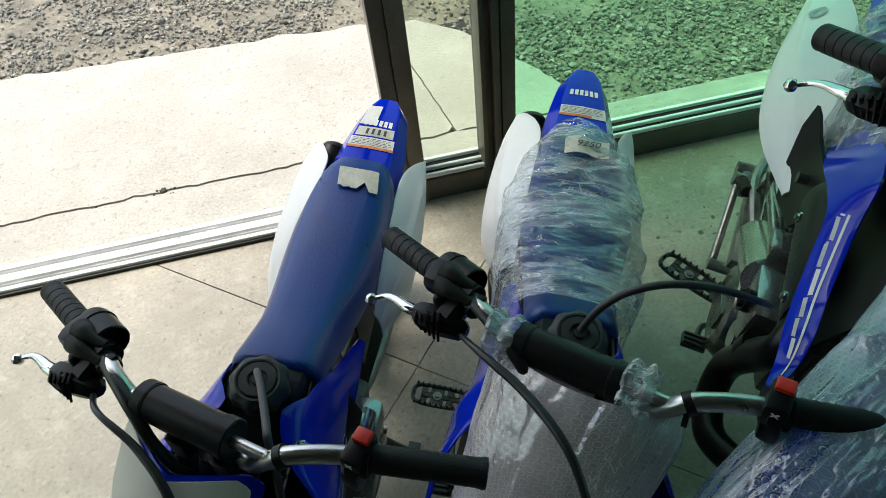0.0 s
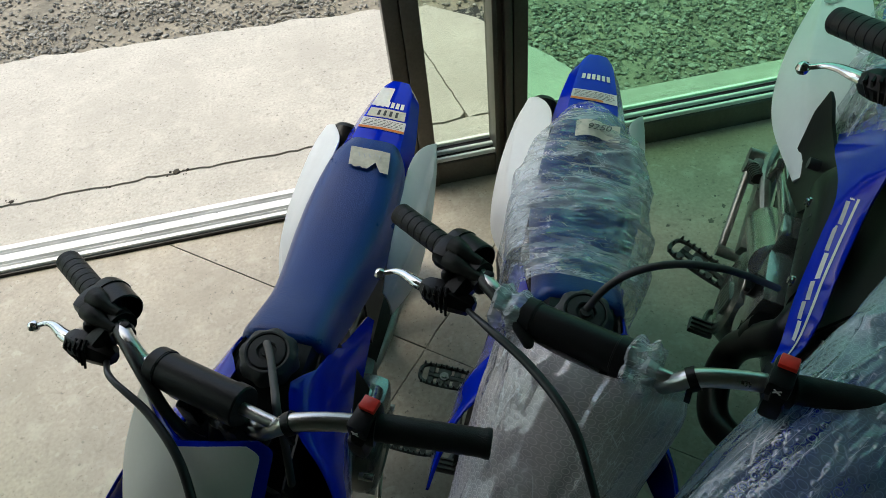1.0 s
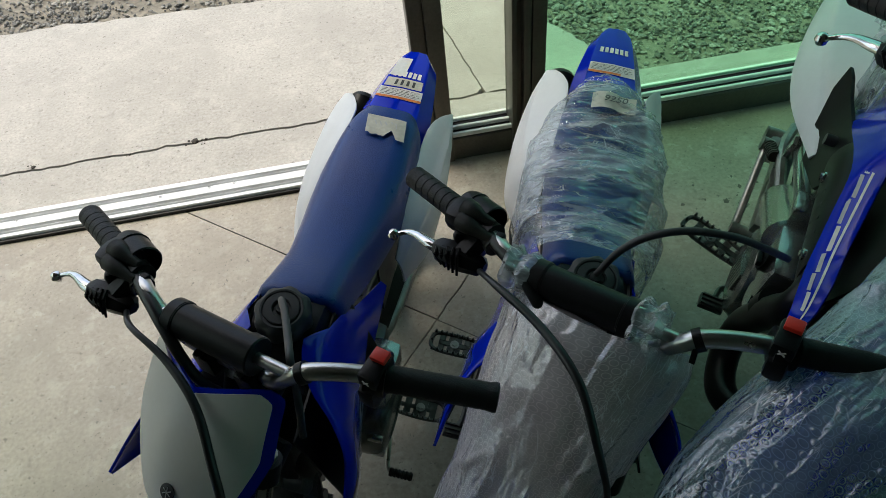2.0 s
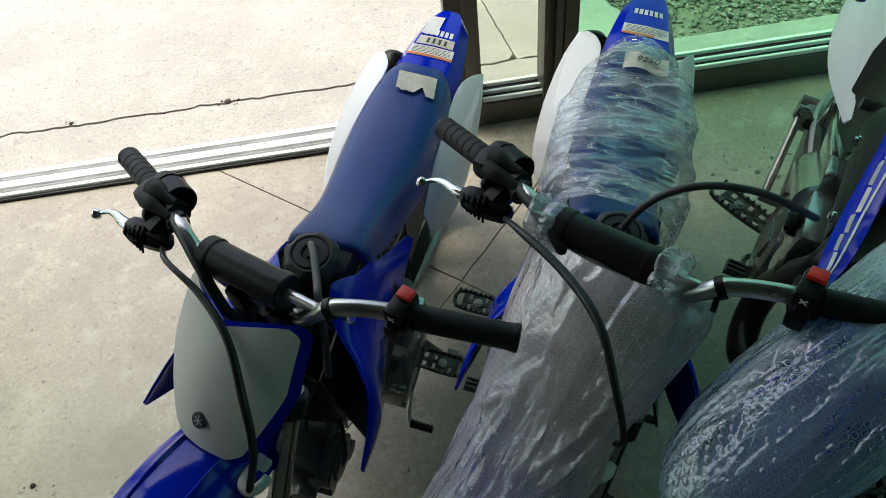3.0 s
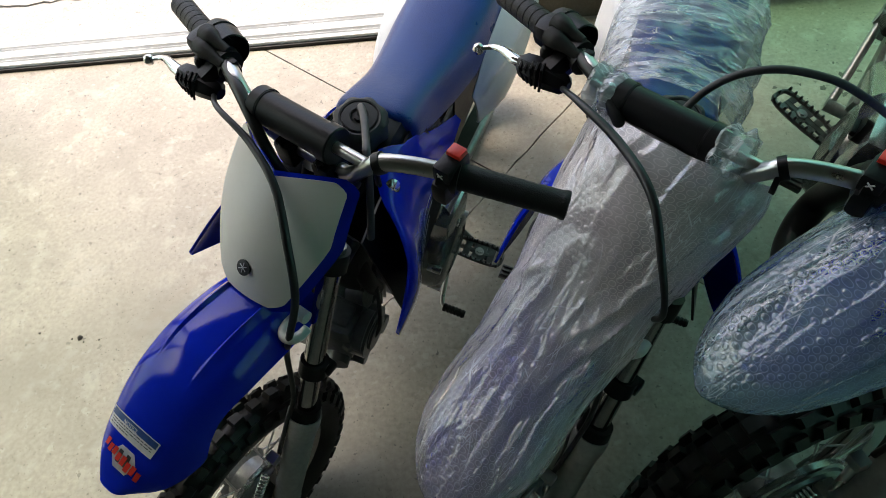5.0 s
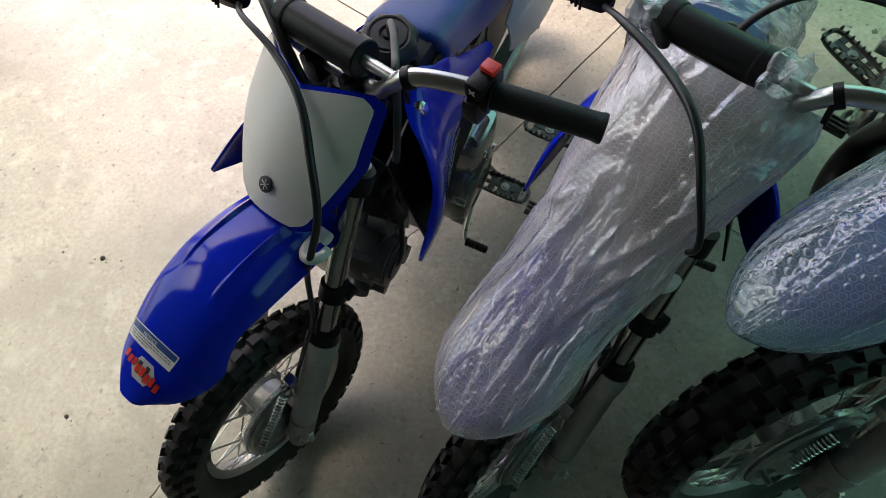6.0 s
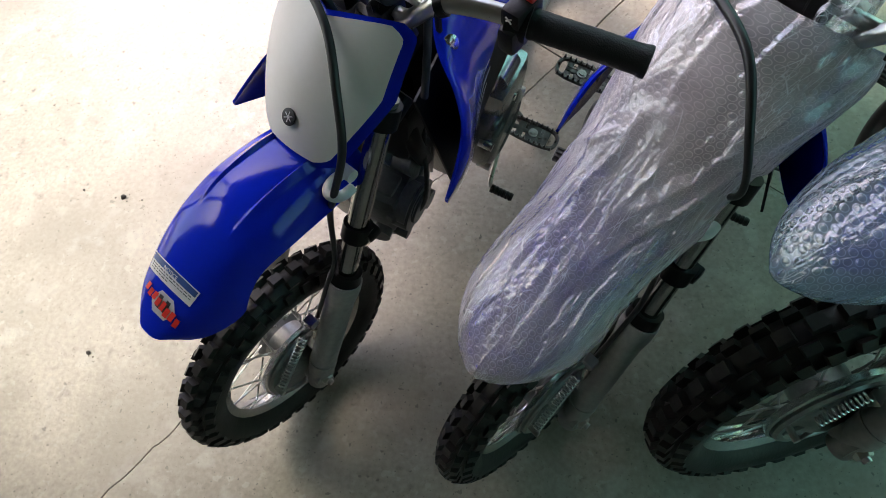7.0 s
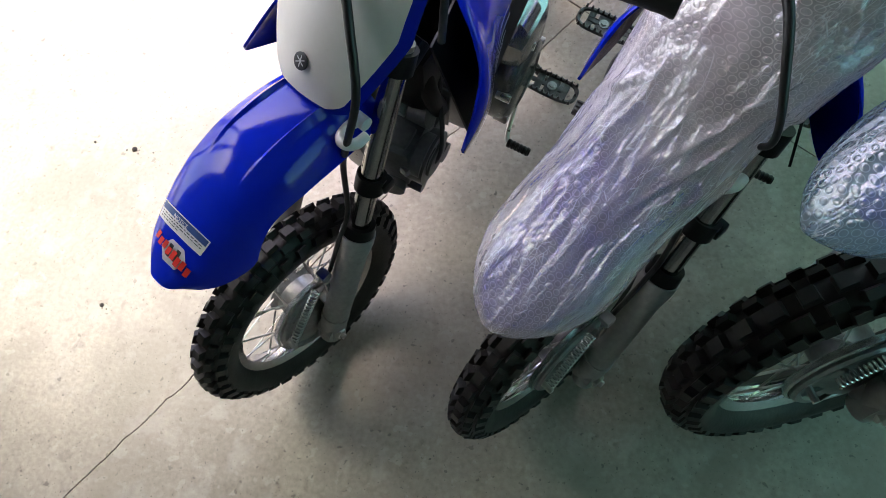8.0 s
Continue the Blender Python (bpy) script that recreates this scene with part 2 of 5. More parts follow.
TRACK_ALU = surf("worn_white_aluminium", (0.84, 0.83, 0.80), (0.68, 0.67, 0.64), 9, 0.34, metal=0.1, bump=0.12)
GROOVE = surf("dirty_groove", (0.024, 0.022, 0.019), (0.014, 0.014, 0.013), 30, 0.8)
PLASTER = surf("painted_wall", (0.17, 0.16, 0.145), (0.14, 0.13, 0.12), 3, 0.8, bump=0.2, bscale=60)
CEIL = surf("dark_roof_sheet", (0.085, 0.083, 0.078), (0.065, 0.064, 0.06), 3, 0.85)


def concrete(name, col, dark, spots, rough, smear=0.6, pale=(0.55, 0.52, 0.45)):
    """Trowelled concrete: cloudy tone, dark pits and flecks, scuffs."""
    m = surf(name, col, dark, 2.2, rough, bump=0.25, bscale=90, rvar=0.16, fine=0.36)
    nt = m.node_tree
    b = nt.nodes["Principled BSDF"]
    tc = nt.nodes.new("ShaderNodeTexCoord")
    src = b.inputs["Base Color"].links[0].from_socket
    for scale, lo, hi, colour, amount in ((30.0, 0.60, 0.68, spots, 0.24), (5.0, 0.55, 0.68, dark, smear), (13.0, 0.56, 0.66, pale, 0.35), (34.0, 0.62, 0.66, pale, 0.35), (2.6, 0.50, 0.66, dark, 0.55), (60.0, 0.665, 0.69, spots, 0.55), (150.0, 0.66, 0.70, spots, 0.70)):
        n = nt.nodes.new("ShaderNodeTexNoise")
        n.inputs["Scale"].default_value, n.inputs["Detail"].default_value, n.inputs["Distortion"].default_value = scale, 4.0, 0.15
        nt.links.new(tc.outputs["Object"], n.inputs["Vector"])
        r = nt.nodes.new("ShaderNodeMapRange")
        r.inputs[1].default_value, r.inputs[2].default_value, r.inputs[3].default_value, r.inputs[4].default_value = lo, hi, 0.0, amount
        nt.links.new(n.outputs["Fac"], r.inputs[0])
        mx = nt.nodes.new("ShaderNodeMix")
        mx.data_type = "RGBA"
        nt.links.new(r.outputs[0], mx.inputs[0])
        nt.links.new(src, mx.inputs[6])
        mx.inputs[7].default_value = (*colour, 1)
        src = mx.outputs[2]
    nt.links.new(src, b.inputs["Base Color"])
    return m


FLOOR_MAT = concrete("polished_concrete", (0.43, 0.38, 0.305), (0.275, 0.24, 0.19), (0.09, 0.08, 0.066), 0.40, 0.6, (0.49, 0.455, 0.39))
APRON_MAT = concrete("weathered_concrete", (0.47, 0.44, 0.39), (0.365, 0.34, 0.30), (0.12, 0.11, 0.095), 0.85, 0.5, (0.52, 0.49, 0.43))
CURB_MAT = concrete("curb_concrete", (0.42, 0.40, 0.35), (0.30, 0.285, 0.25), (0.12, 0.11, 0.1), 0.85)
DIRT = surf("dried_dirt", (0.07, 0.06, 0.045), (0.035, 0.03, 0.024), 60, 0.95, bump=0.5, bscale=300)
EARTH_MAT = surf("gravelly_earth", (0.27, 0.24, 0.185), (0.14, 0.125, 0.095), 5, 0.95, bump=1.0, bscale=45, fine=0.6)


# ---- mesh helpers ----
def part(name, bm, material, parent=None, label="", xf=None, smooth=True):
    """Links a bmesh as one mesh object, under a thing or a part where one is given."""
    if xf is not None:
        bm.transform(xf)
        if xf.determinant() < 0:
            bmesh.ops.reverse_faces(bm, faces=bm.faces)
    bmesh.ops.recalc_face_normals(bm, faces=bm.faces)
    for f in bm.faces:
        f.smooth = smooth
    for e in bm.edges:
        if len(e.link_faces) == 2 and e.calc_face_angle(0) > 0.65:
            e.smooth = False
    me = bpy.data.meshes.new(name)
    bm.to_mesh(me)
    bm.free()
    me.materials.append(material)
    ob = new(name, me)
    if parent is not None:
        ob.parent = parent
    if label:
        ob["label"] = label
    return ob


def box(c, s, bevel=0.0, rot=None, taper=1.0):
    bm = bmesh.new()
    bmesh.ops.create_cube(bm, size=1.0)
    for v in bm.verts:
        k = taper if v.co.z > 0 else 1.0
        v.co = Vector((v.co.x * s[0] * k, v.co.y * s[1] * k, v.co.z * s[2]))
    if bevel:
        bmesh.ops.bevel(bm, geom=bm.edges[:], offset=bevel, segments=2, affect="EDGES", profile=0.6)
    if rot is not None:
        bm.transform(rot.to_4x4())
    bm.transform(Matrix.Translation(c))
    return bm


def smooth_path(pts, n=6):
    """A Catmull-Rom curve through the points."""
    p = [Vector(q) for q in pts]
    p = [p[0] * 2 - p[1]] + p + [p[-1] * 2 - p[-2]]
    out = []
    for i in range(1, len(p) - 2):
        a, b, c, d = p[i - 1:i + 3]
        for k in range(n):
            t = k / n
            out.append(0.5 * (2 * b + (c - a) * t + (2 * a - 5 * b + 4 * c - d) * t * t + (3 * b - a - 3 * c + d) * t ** 3))
    return out + [p[-2]]


def tube(pts, r, seg=10, n=6, curved=True):
    """A round tube along a curve; r is one radius or a list to spread along it."""
    p = smooth_path(pts, n) if curved else [Vector(q) for q in pts]
    bm = bmesh.new()
    rings = []
    ref = Vector((0.13, 0.31, 0.94)).normalized()
    for i, c in enumerate(p):
        d = (p[min(i + 1, len(p) - 1)] - p[max(i - 1, 0)]).normalized()
        if abs(d.dot(ref)) > 0.95:
            ref = Vector((0.9, -0.3, 0.1)).normalized()
        u = d.cross(ref).normalized()
        w = u.cross(d)
        ref = w
        rad = r if not isinstance(r, (list, tuple)) else float(np.interp(i / (len(p) - 1), np.linspace(0, 1, len(r)), r))
        rings.append([bm.verts.new(c + (u * math.cos(a) + w * math.sin(a)) * rad) for a in (2 * math.pi * k / seg for k in range(seg))])
    skin(bm, rings)
    return bm


def skin(bm, rings, caps=True, closed=True):
    for a, b in zip(rings, rings[1:]):
        m = len(a)
        for k in range(m if closed else m - 1):
            bm.faces.new((a[k], a[(k + 1) % m], b[(k + 1) % m], b[k]))
    if caps:
        bm.faces.new(list(reversed(rings[0])))
        bm.faces.new(rings[-1])


def lathe(profile, seg=24, axis="y", loop=False):
    """Turns a profile of (radius, along) about an axis; loop closes the profile on itself."""
    bm = bmesh.new()
    rings = []
    for r, h in profile:
        ring = []
        for k in range(seg):
            a = 2 * math.pi * k / seg
            c, s = r * math.cos(a), r * math.sin(a)
            ring.append(bm.verts.new((c, h, s) if axis == "y" else (c, s, h) if axis == "z" else (h, c, s)))
        rings.append(ring)
    skin(bm, rings + ([rings[0]] if loop else []), caps=not loop)
    return bm


def loft(rings, caps=True):
    bm = bmesh.new()
    skin(bm, [[bm.verts.new(p) for p in ring] for ring in rings], caps)
    return bm


def sheet(fn, nu, nv, thick):
    """A curved panel from fn(u, v), with thickness laid inwards."""
    bm = bmesh.new()
    g = [[bm.verts.new(fn(i / nu, j / nv)) for j in range(nv + 1)] for i in range(nu + 1)]
    for i in range(nu):
        for j in range(nv):
            bm.faces.new((g[i][j], g[i + 1][j], g[i + 1][j + 1], g[i][j + 1]))
    bmesh.ops.recalc_face_normals(bm, faces=bm.faces)
    if thick:
        bmesh.ops.solidify(bm, geom=bm.faces[:], thickness=thick)
    return bm


def merged(*bms):
    """Joins several bmeshes into one."""
    out = bmesh.new()
    for b in bms:
        me = bpy.data.meshes.new("tmp")
        b.to_mesh(me)
        b.free()
        out.from_mesh(me)
        bpy.data.meshes.remove(me)
    return out


def along(a, b):
    """The pose whose z axis runs from a to b, at a."""
    d = Vector(b) - Vector(a)
    return Matrix.Translation(a) @ d.to_track_quat("Z", "Y").to_matrix().to_4x4()


def rod(a, b, r, seg=10, r2=None):
    d = (Vector(b) - Vector(a)).length
    bm = lathe([(r, 0), (r if r2 is None else r2, d)], seg, "z")
    bm.transform(along(a, b))
    return bm


def wrinkle(p, scale, amount):
    return noise.noise(Vector(p) * scale) * amount


def structure(ob, label, category):
    return tagged(ob, label, category, kind="structure")


# ---- the setting ----
WALL_IN, WALL_OUT = 1.66, 1.76
X0, X1, Y0 = -1.95, 2.25, -2.8
# where the unseen side glazing starts, chosen for the light it admits
WEST0, EAST0 = 0.20, -1.8
ROOM_H = 3.2


def jagged(a, b, n, amount, seed):
    """Points from a to b that wander like a crack."""
    a, b = Vector(a), Vector(b)
    side = Vector((-(b - a).y, (b - a).x)).normalized()
    out = []
    for i in range(n + 1):
        t = i / n
        w = 0 if i in (0, n) else amount * (noise.noise(Vector((t * n * 0.22, seed, 0))) + 0.6 * noise.noise(Vector((t * n * 0.7, seed, 5))))
        out.append(a.lerp(b, t) + side * w)
    return out


def slab(name, outline, top, depth, material, parent, bevel=0.004):
    """A flat slab with eased top edges from a plan outline."""
    bm = bmesh.new()
    f = bm.faces.new([bm.verts.new((p[0], p[1], top)) for p in outline])
    f.normal_update()
    if f.normal.z < 0:
        f.normal_flip()
    r = bmesh.ops.inset_region(bm, faces=[f], thickness=bevel, depth=0.0)
    for e in r["faces"]:
        for v in e.verts:
            if v not in f.verts:
                v.co.z = top - bevel * 0.6
    edges = [e for e in bm.edges if e.is_boundary]
    ext = bmesh.ops.extrude_edge_only(bm, edges=edges)
    for v in ext["geom"]:
        if isinstance(v, bmesh.types.BMVert):
            v.co.z = top - depth
    bmesh.ops.triangulate(bm, faces=[q for q in bm.faces if len(q.verts) > 4])
    return part(name, bm, material, parent, smooth=False)


def floor_and_ground():
    # four cast bays, parted by a sawn joint and by a crack square to it
    base = part("floor", box(((X0 + X1) / 2, (Y0 + WALL_IN) / 2, -0.06), (X1 - X0, WALL_IN - Y0, 0.08)), GROOVE)
    structure(base, "worn grey-beige polished concrete floor, cracked and jointed", "floor")
    k = Vector((0.024, 1.031))
    d1 = Vector((0.345, -0.281)).normalized()
    d2 = Vector((0.650, 0.760)).normalized()
    # where the joint lines reach the room's edges
    a = k + d1 * ((WALL_IN - k.y) / d1.y)
    b = k + d1 * ((X1 - k.x) / d1.x)
    c = k + d2 * ((WALL_IN - k.y) / d2.y)
    d = k + d2 * ((X0 - k.x) / d2.x)
    gap = 0.0022
    line_a, line_b = [a, k], [k, b]
    line_c = jagged(k, c, 14, 0.006, 3.0)
    line_d = jagged(k, d, 260, 0.0055, 7.0)
    nw, ne = Vector((X0, WALL_IN)), Vector((X1, WALL_IN))
    sw, se = Vector((X0, Y0)), Vector((X1, Y0))

    def off(pts, v):
        return [p + v * gap for p in pts]
    n1, n2 = Vector((-d1.y, d1.x)), Vector((-d2.y, d2.x))
    hair = 0.65
    bays = [
        off(line_a, n1 * 0 - n1)[::1] + off(line_d, n2 * hair)[1:] + [nw],
        off([a, k], n1) + off(line_c, n2)[1:],
        off(line_c[::-1], -n2) + off(line_b, n1)[1:] + [ne],
        off(line_b[::-1], -n1) + off(line_d, -n2 * hair)[1:] + [sw, se],
    ]
    for o in bays:
        slab("floor_bay", o, 0.0, 0.018, FLOOR_MAT, base, 0.0012)

    ground = bmesh.new()
    bmesh.ops.create_grid(ground, x_segments=2, y_segments=2, size=400)
    ground.transform(Matrix.Translation((0, 0, -0.11)))
    g = part("ground", ground, EARTH_MAT)
    yard = part("yard", box((0, 8.0 + WALL_OUT, -0.08), (30, 16.0, 0.06)), EARTH_MAT)
    structure(yard, "compacted earth yard under loose gravel", "ground")
    structure(g, "open gravelly earth yard outside the shop", "ground")

    # apron: two strips parted by a long crack, then the irregular far edge
    apron = part("pavement", box((-1.96, 2.32, -0.06), (5.1, 1.0, 0.04)), GROOVE)
    structure(apron, "weathered pale concrete apron with cracks, meeting gravel", "pavement")
    crack = jagged((-4.5, 2.01), (0.62, 1.985), 160, 0.020, 1.0)
    gapv = Vector((0, 0.0058))
    edge = jagged((0.62, 2.52), (0.80, 2.2), 10, 0.03, 9.0) + [Vector((0.84, 2.06)), Vector((0.86, 1.975))]
    slab("concrete_strip", [Vector((-4.5, WALL_OUT + 0.005)), Vector((0.9, WALL_OUT + 0.005)), Vector((0.9, 1.965))] + [p - gapv for p in crack[::-1]], 0.0, 0.03, APRON_MAT, apron, 0.002)
    far = jagged((-4.5, 3.22), (0.3, 2.87), 80, 0.045, 4.0)
    cross = jagged((0.22, 2.86), (0.36, 1.99), 26, 0.012, 12.0)
    keep = [p for p in crack if p.x < 0.34]
    slab("concrete_strip", [p + gapv for p in keep] + [p - Vector((0.003, 0)) for p in cross[::-1]][1:] + [p for p in far[::-1] if p.x < 0.2], 0.0, 0.03, APRON_MAT, apron, 0.002)
    rest = [p for p in crack if p.x > 0.37]
    slab("concrete_strip", [p + gapv for p in rest] + edge[::-1] + [Vector((0.55, 2.66)), Vector((0.36, 2.84))] + [p + Vector((0.003, 0)) for p in cross[1:]], 0.0, 0.03, APRON_MAT, apron, 0.002)

    # unseen pale slab, added to bounce daylight in through the side glazing
    bounce_slab = part("pavement", box((X0 - 2.1, -0.55, -0.045), (3.8, 4.6, 0.06), 0.004), APRON_MAT)
    structure(bounce_slab, "weathered pale concrete slab beside the shop, added to bounce light", "pavement")
    # low curb under the fixed panes
    curb = part("curb", box((1.80, 1.862, -0.02), (1.8, 0.196, 0.06), 0.008), CURB_MAT)
    structure(curb, "low mossy concrete curb outside the fixed window", "curb")


def gravel():
    """Loose stones on the yard, one heap of many."""
    rng = np.random.default_rng(4)
    t = (1 + 5 ** 0.5) / 2
    ico = np.array([(-1, t, 0), (1, t, 0), (-1, -t, 0), (1, -t, 0), (0, -1, t), (0, 1, t), (0, -1, -t), (0, 1, -t), (t, 0, -1), (t, 0, 1), (-t, 0, -1), (-t, 0, 1)]) / 1.9
    tri = np.array([(0, 11, 5), (0, 5, 1), (0, 1, 7), (0, 7, 10), (0, 10, 11), (1, 5, 9), (5, 11, 4), (11, 10, 2), (10, 7, 6), (7, 1, 8), (3, 9, 4), (3, 4, 2), (3, 2, 6), (3, 6, 8), (3, 8, 9), (4, 9, 5), (2, 4, 11), (6, 2, 10), (8, 6, 7), (9, 8, 1)])
    n = 60000
    x = rng.uniform(-2.4, 3.2, n)
    y = 1.98 + rng.beta(1.0, 1.5, n) * 3.0
    lim = np.where(x < 0.3, 3.2 - 0.073 * (x + 4.5) - 0.02, np.where(x < 0.85, 2.87 - (x - 0.3) * 1.35, 1.99))
    bare = np.array([noise.noise(Vector((a * 1.6, b * 2.2, 3.0))) + 0.5 * noise.noise(Vector((a * 5, b * 6, 1.0))) for a, b in zip(x, y)])
    ok = y > lim - rng.exponential(0.03, n)
    ok &= (bare < 0.14) | (rng.random(n) < 0.30)
    x, y = x[ok], y[ok]
    n = len(x)
    size = 0.0027 + rng.gamma(1.7, 0.0018, n)
    verts = ico[None] * rng.uniform(0.7, 1.3, (n, 12, 1)) * size[:, None, None] * rng.uniform((0.8, 0.8, 0.45), (1.4, 1.2, 0.8), (n, 3))[:, None, :]
    ang = rng.uniform(0, 6.28, n)
    c, s = np.cos(ang)[:, None], np.sin(ang)[:, None]
    vx, vy = verts[..., 0] * c - verts[..., 1] * s, verts[..., 0] * s + verts[..., 1] * c
    out = np.stack([vx + x[:, None], vy + y[:, None], verts[..., 2] - 0.046 + size[:, None] * 0.3], -1).reshape(-1, 3)
    faces = (tri[None] + (np.arange(n) * 12)[:, None, None]).reshape(-1, 3)
    me = bpy.data.meshes.new("gravel")
    me.from_pydata(out.tolist(), [], faces.tolist())
    m = surf("gravel_stones", (0.30, 0.285, 0.26), (0.2, 0.19, 0.17), 3, 0.9, bump=0.3, bscale=150)
    nt = m.node_tree
    geo = nt.nodes.new("ShaderNodeNewGeometry")
    ramp = nt.nodes.new("ShaderNodeValToRGB")
    ramp.color_ramp.elements[0].color, ramp.color_ramp.elements[1].color = (0.045, 0.043, 0.037, 1), (0.36, 0.34, 0.295, 1)
    nt.links.new(geo.outputs["Random Per Island"], ramp.inputs["Fac"])
    nt.links.new(ramp.outputs["Color"], nt.nodes["Principled BSDF"].inputs["Base Color"])
    me.materials.append(m)
    tagged(new("gravel", me), "loose grey crushed gravel spread over the yard", "gravel", kind="stuff")


def profile_bar(x0, x1, pts):
    """A straight extrusion along x of a (y, z) outline."""
    return loft([[Vector((x, y, z)) for y, z in pts] for x in (x0, x1)])


def shopfront():
    # threshold track of the sliding door: ridges with dark grooves between
    thr = part("threshold", box(((X0 + 0.1) / 2, 1.704, 0.001), (0.1 - X0, 0.118, 0.008)), BLACK)
    structure(thr, "ribbed white aluminium sliding door track with screws", "threshold")
    for y0, y1, z in ((1.645, 1.661, 0.022), (1.6715, 1.6745, 0.020), (1.685, 1.718, 0.022), (1.7285, 1.7315, 0.020), (1.742, 1.764, 0.020)):
        pts = [(y0, 0), (y0, z - 0.002), (y0 + 0.001, z), (y1 - 0.001, z), (y1, z - 0.002), (y1, 0)]
        part("track_rib", profile_bar(X0, 0.1, pts), TRACK_ALU, thr)
    # black strip drawn as the shadow line below the track's front edge
    part("track_edge_shadow", box(((X0 + 0.1) / 2, 1.6395, 0.006), (0.1 - X0, 0.010, 0.014), 0.002), BLACK, thr, "black strip standing in for shadow along the track edge")
    for x, y in ((-0.803, 1.706), (-0.640, 1.722), (-0.556, 1.716), (-1.28, 1.712), (-1.6, 1.72)):
        screw = lathe([(0.0055, 0), (0.0055, 0.002), (0.003, 0.0035)], 10, "z")
        part("screw", screw, STEEL, thr, xf=Matrix.Translation((x, min(y, 1.712), 0.0218)))
        part("screw_slot", box((x, min(y, 1.712), 0.0254), (0.007, 0.0018, 0.001)), INK, thr)

    def rail(x0, x1, h):
        """Bottom rail with a ribbed top."""
        r = part("bottom_rail", profile_bar(x0, x1, [(1.660, 0), (1.660, h - 0.004), (1.664, h), (1.756, h), (1.76, h - 0.004), (1.76, 0)]), FRAME_ALU)
        structure(r, "bronze aluminium bottom rail of the shop window", "window rail")
        part("rail_channel", box(((x0 + x1) / 2, 1.711, h + 0.002), (x1 - x0 - 0.002, 0.088, 0.004)), BLACK, r)
        for y in (1.664, 1.700, 1.742):
            pts = [(y, h + 0.003), (y, h + 0.015), (y + 0.002, h + 0.017), (y + 0.010, h + 0.017), (y + 0.012, h + 0.015), (y + 0.012, h + 0.003)]
            part("rail_rib", profile_bar(x0, x1, pts), RIB, r)

    rail(0.186, 0.386, 0.088)
    rail(0.487, X1, 0.088)

    def post(x0, x1, steps, label):
        """A door post of stepped extrusions with shadow gaps between."""
        p = part("door_post", box(((x0 + x1) / 2, 1.71, ROOM_H / 2), (x1 - x0, 0.07, ROOM_H), 0.003), FRAME_ALU)
        structure(p, label, "door post")
        for a, b, y, deep in steps:
            part("post_profile", box(((a + b) / 2, y, ROOM_H / 2), (b - a, deep, ROOM_H - 0.01), 0.003), FRAME_ALU, p)
        return p

    post(0.092, 0.186, ((0.090, 0.134, 1.708, 0.098), (0.137, 0.187, 1.700, 0.106)), "bronze aluminium door post with a shadow gap")
    p2 = post(0.386, 0.487, ((0.384, 0.398, 1.700, 0.10), (0.418, 0.440, 1.694, 0.106), (0.446, 0.488, 1.705, 0.11)), "dark bronze aluminium post between two panes")
    part("glazing_bead", box((0.408, 1.690, ROOM_H / 2), (0.012, 0.02, ROOM_H - 0.02), 0.002), TRACK_ALU, p2, "pale aluminium glazing bead")

    for nm, x0, x1, mt, lab in (("window_1", 0.187, 0.384, PALE_GLASS, "narrow clear glass side pane in a bronze frame"), ("window_2", 0.488, X1, GREEN_GLASS, "wide green-tinted shop window pane in a bronze frame")):
        w = part(nm, box(((x0 + x1) / 2, 1.733, 0.105 + (2.75 - 0.105) / 2), (x1 - x0, 0.006, 2.75 - 0.105)), mt)
        structure(w, lab, "window")
    head = part("wall_north", box(((X0 + X1) / 2, 1.71, 2.975), (X1 - X0, 0.2, 0.45)), PLASTER)
    structure(head, "plain painted wall band above the shop front", "wall")
    for nm, c, s in (("wall_south", ((X0 + X1) / 2, Y0 - 0.1, ROOM_H / 2), (X1 - X0 + 0.4, 0.2, ROOM_H)),
                     ("wall_west", (X0 - 0.1, (Y0 + 1.81) / 2, 0.06), (0.2, 1.81 - Y0, 0.12)),
                     ("wall_west", (X0 - 0.1, (Y0 + 1.81) / 2, 3.06), (0.2, 1.81 - Y0, 0.28)),
                     ("wall_west", (X0 - 0.1, (Y0 + WEST0) / 2, 1.52), (0.2, WEST0 - Y0, 2.8)),
                     ("wall_east", (X1 + 0.1, (Y0 + 1.81) / 2, 0.06), (0.2, 1.81 - Y0, 0.12)),
                     ("wall_east", (X1 + 0.1, (Y0 + 1.81) / 2, 2.96), (0.2, 1.81 - Y0, 0.48)),
                     ("wall_east", (X1 + 0.1, (Y0 + EAST0) / 2, 1.42), (0.2, EAST0 - Y0, 2.6))):
        structure(part(nm, box(c, s), PLASTER), "plain painted showroom wall", "wall")
    # unseen glazing added to let in light: clear on the west side, green on the east
    for k in range(3):
        y = WEST0 + 0.05 + (1.66 - WEST0) * k / 2
        structure(part("window_post", box((X0 - 0.1, y, 1.52), (0.1, 0.09, 2.8), 0.004), FRAME_ALU), "bronze aluminium post of the unseen added side window", "window post")
    structure(part("added_window_west", box((X0 - 0.1, (WEST0 + 1.66) / 2, 1.52), (0.006, 1.66 - WEST0, 2.8)), PALE_GLASS), "clear window on the unseen side wall, added for light", "window")
    for k in range(3):
        y = EAST0 + 0.05 + (1.61 - EAST0) * k / 2
        structure(part("window_post", box((X1 + 0.1, y, 1.42), (0.1, 0.09, 2.6), 0.004), FRAME_ALU), "bronze aluminium post of the unseen added side window", "window post")
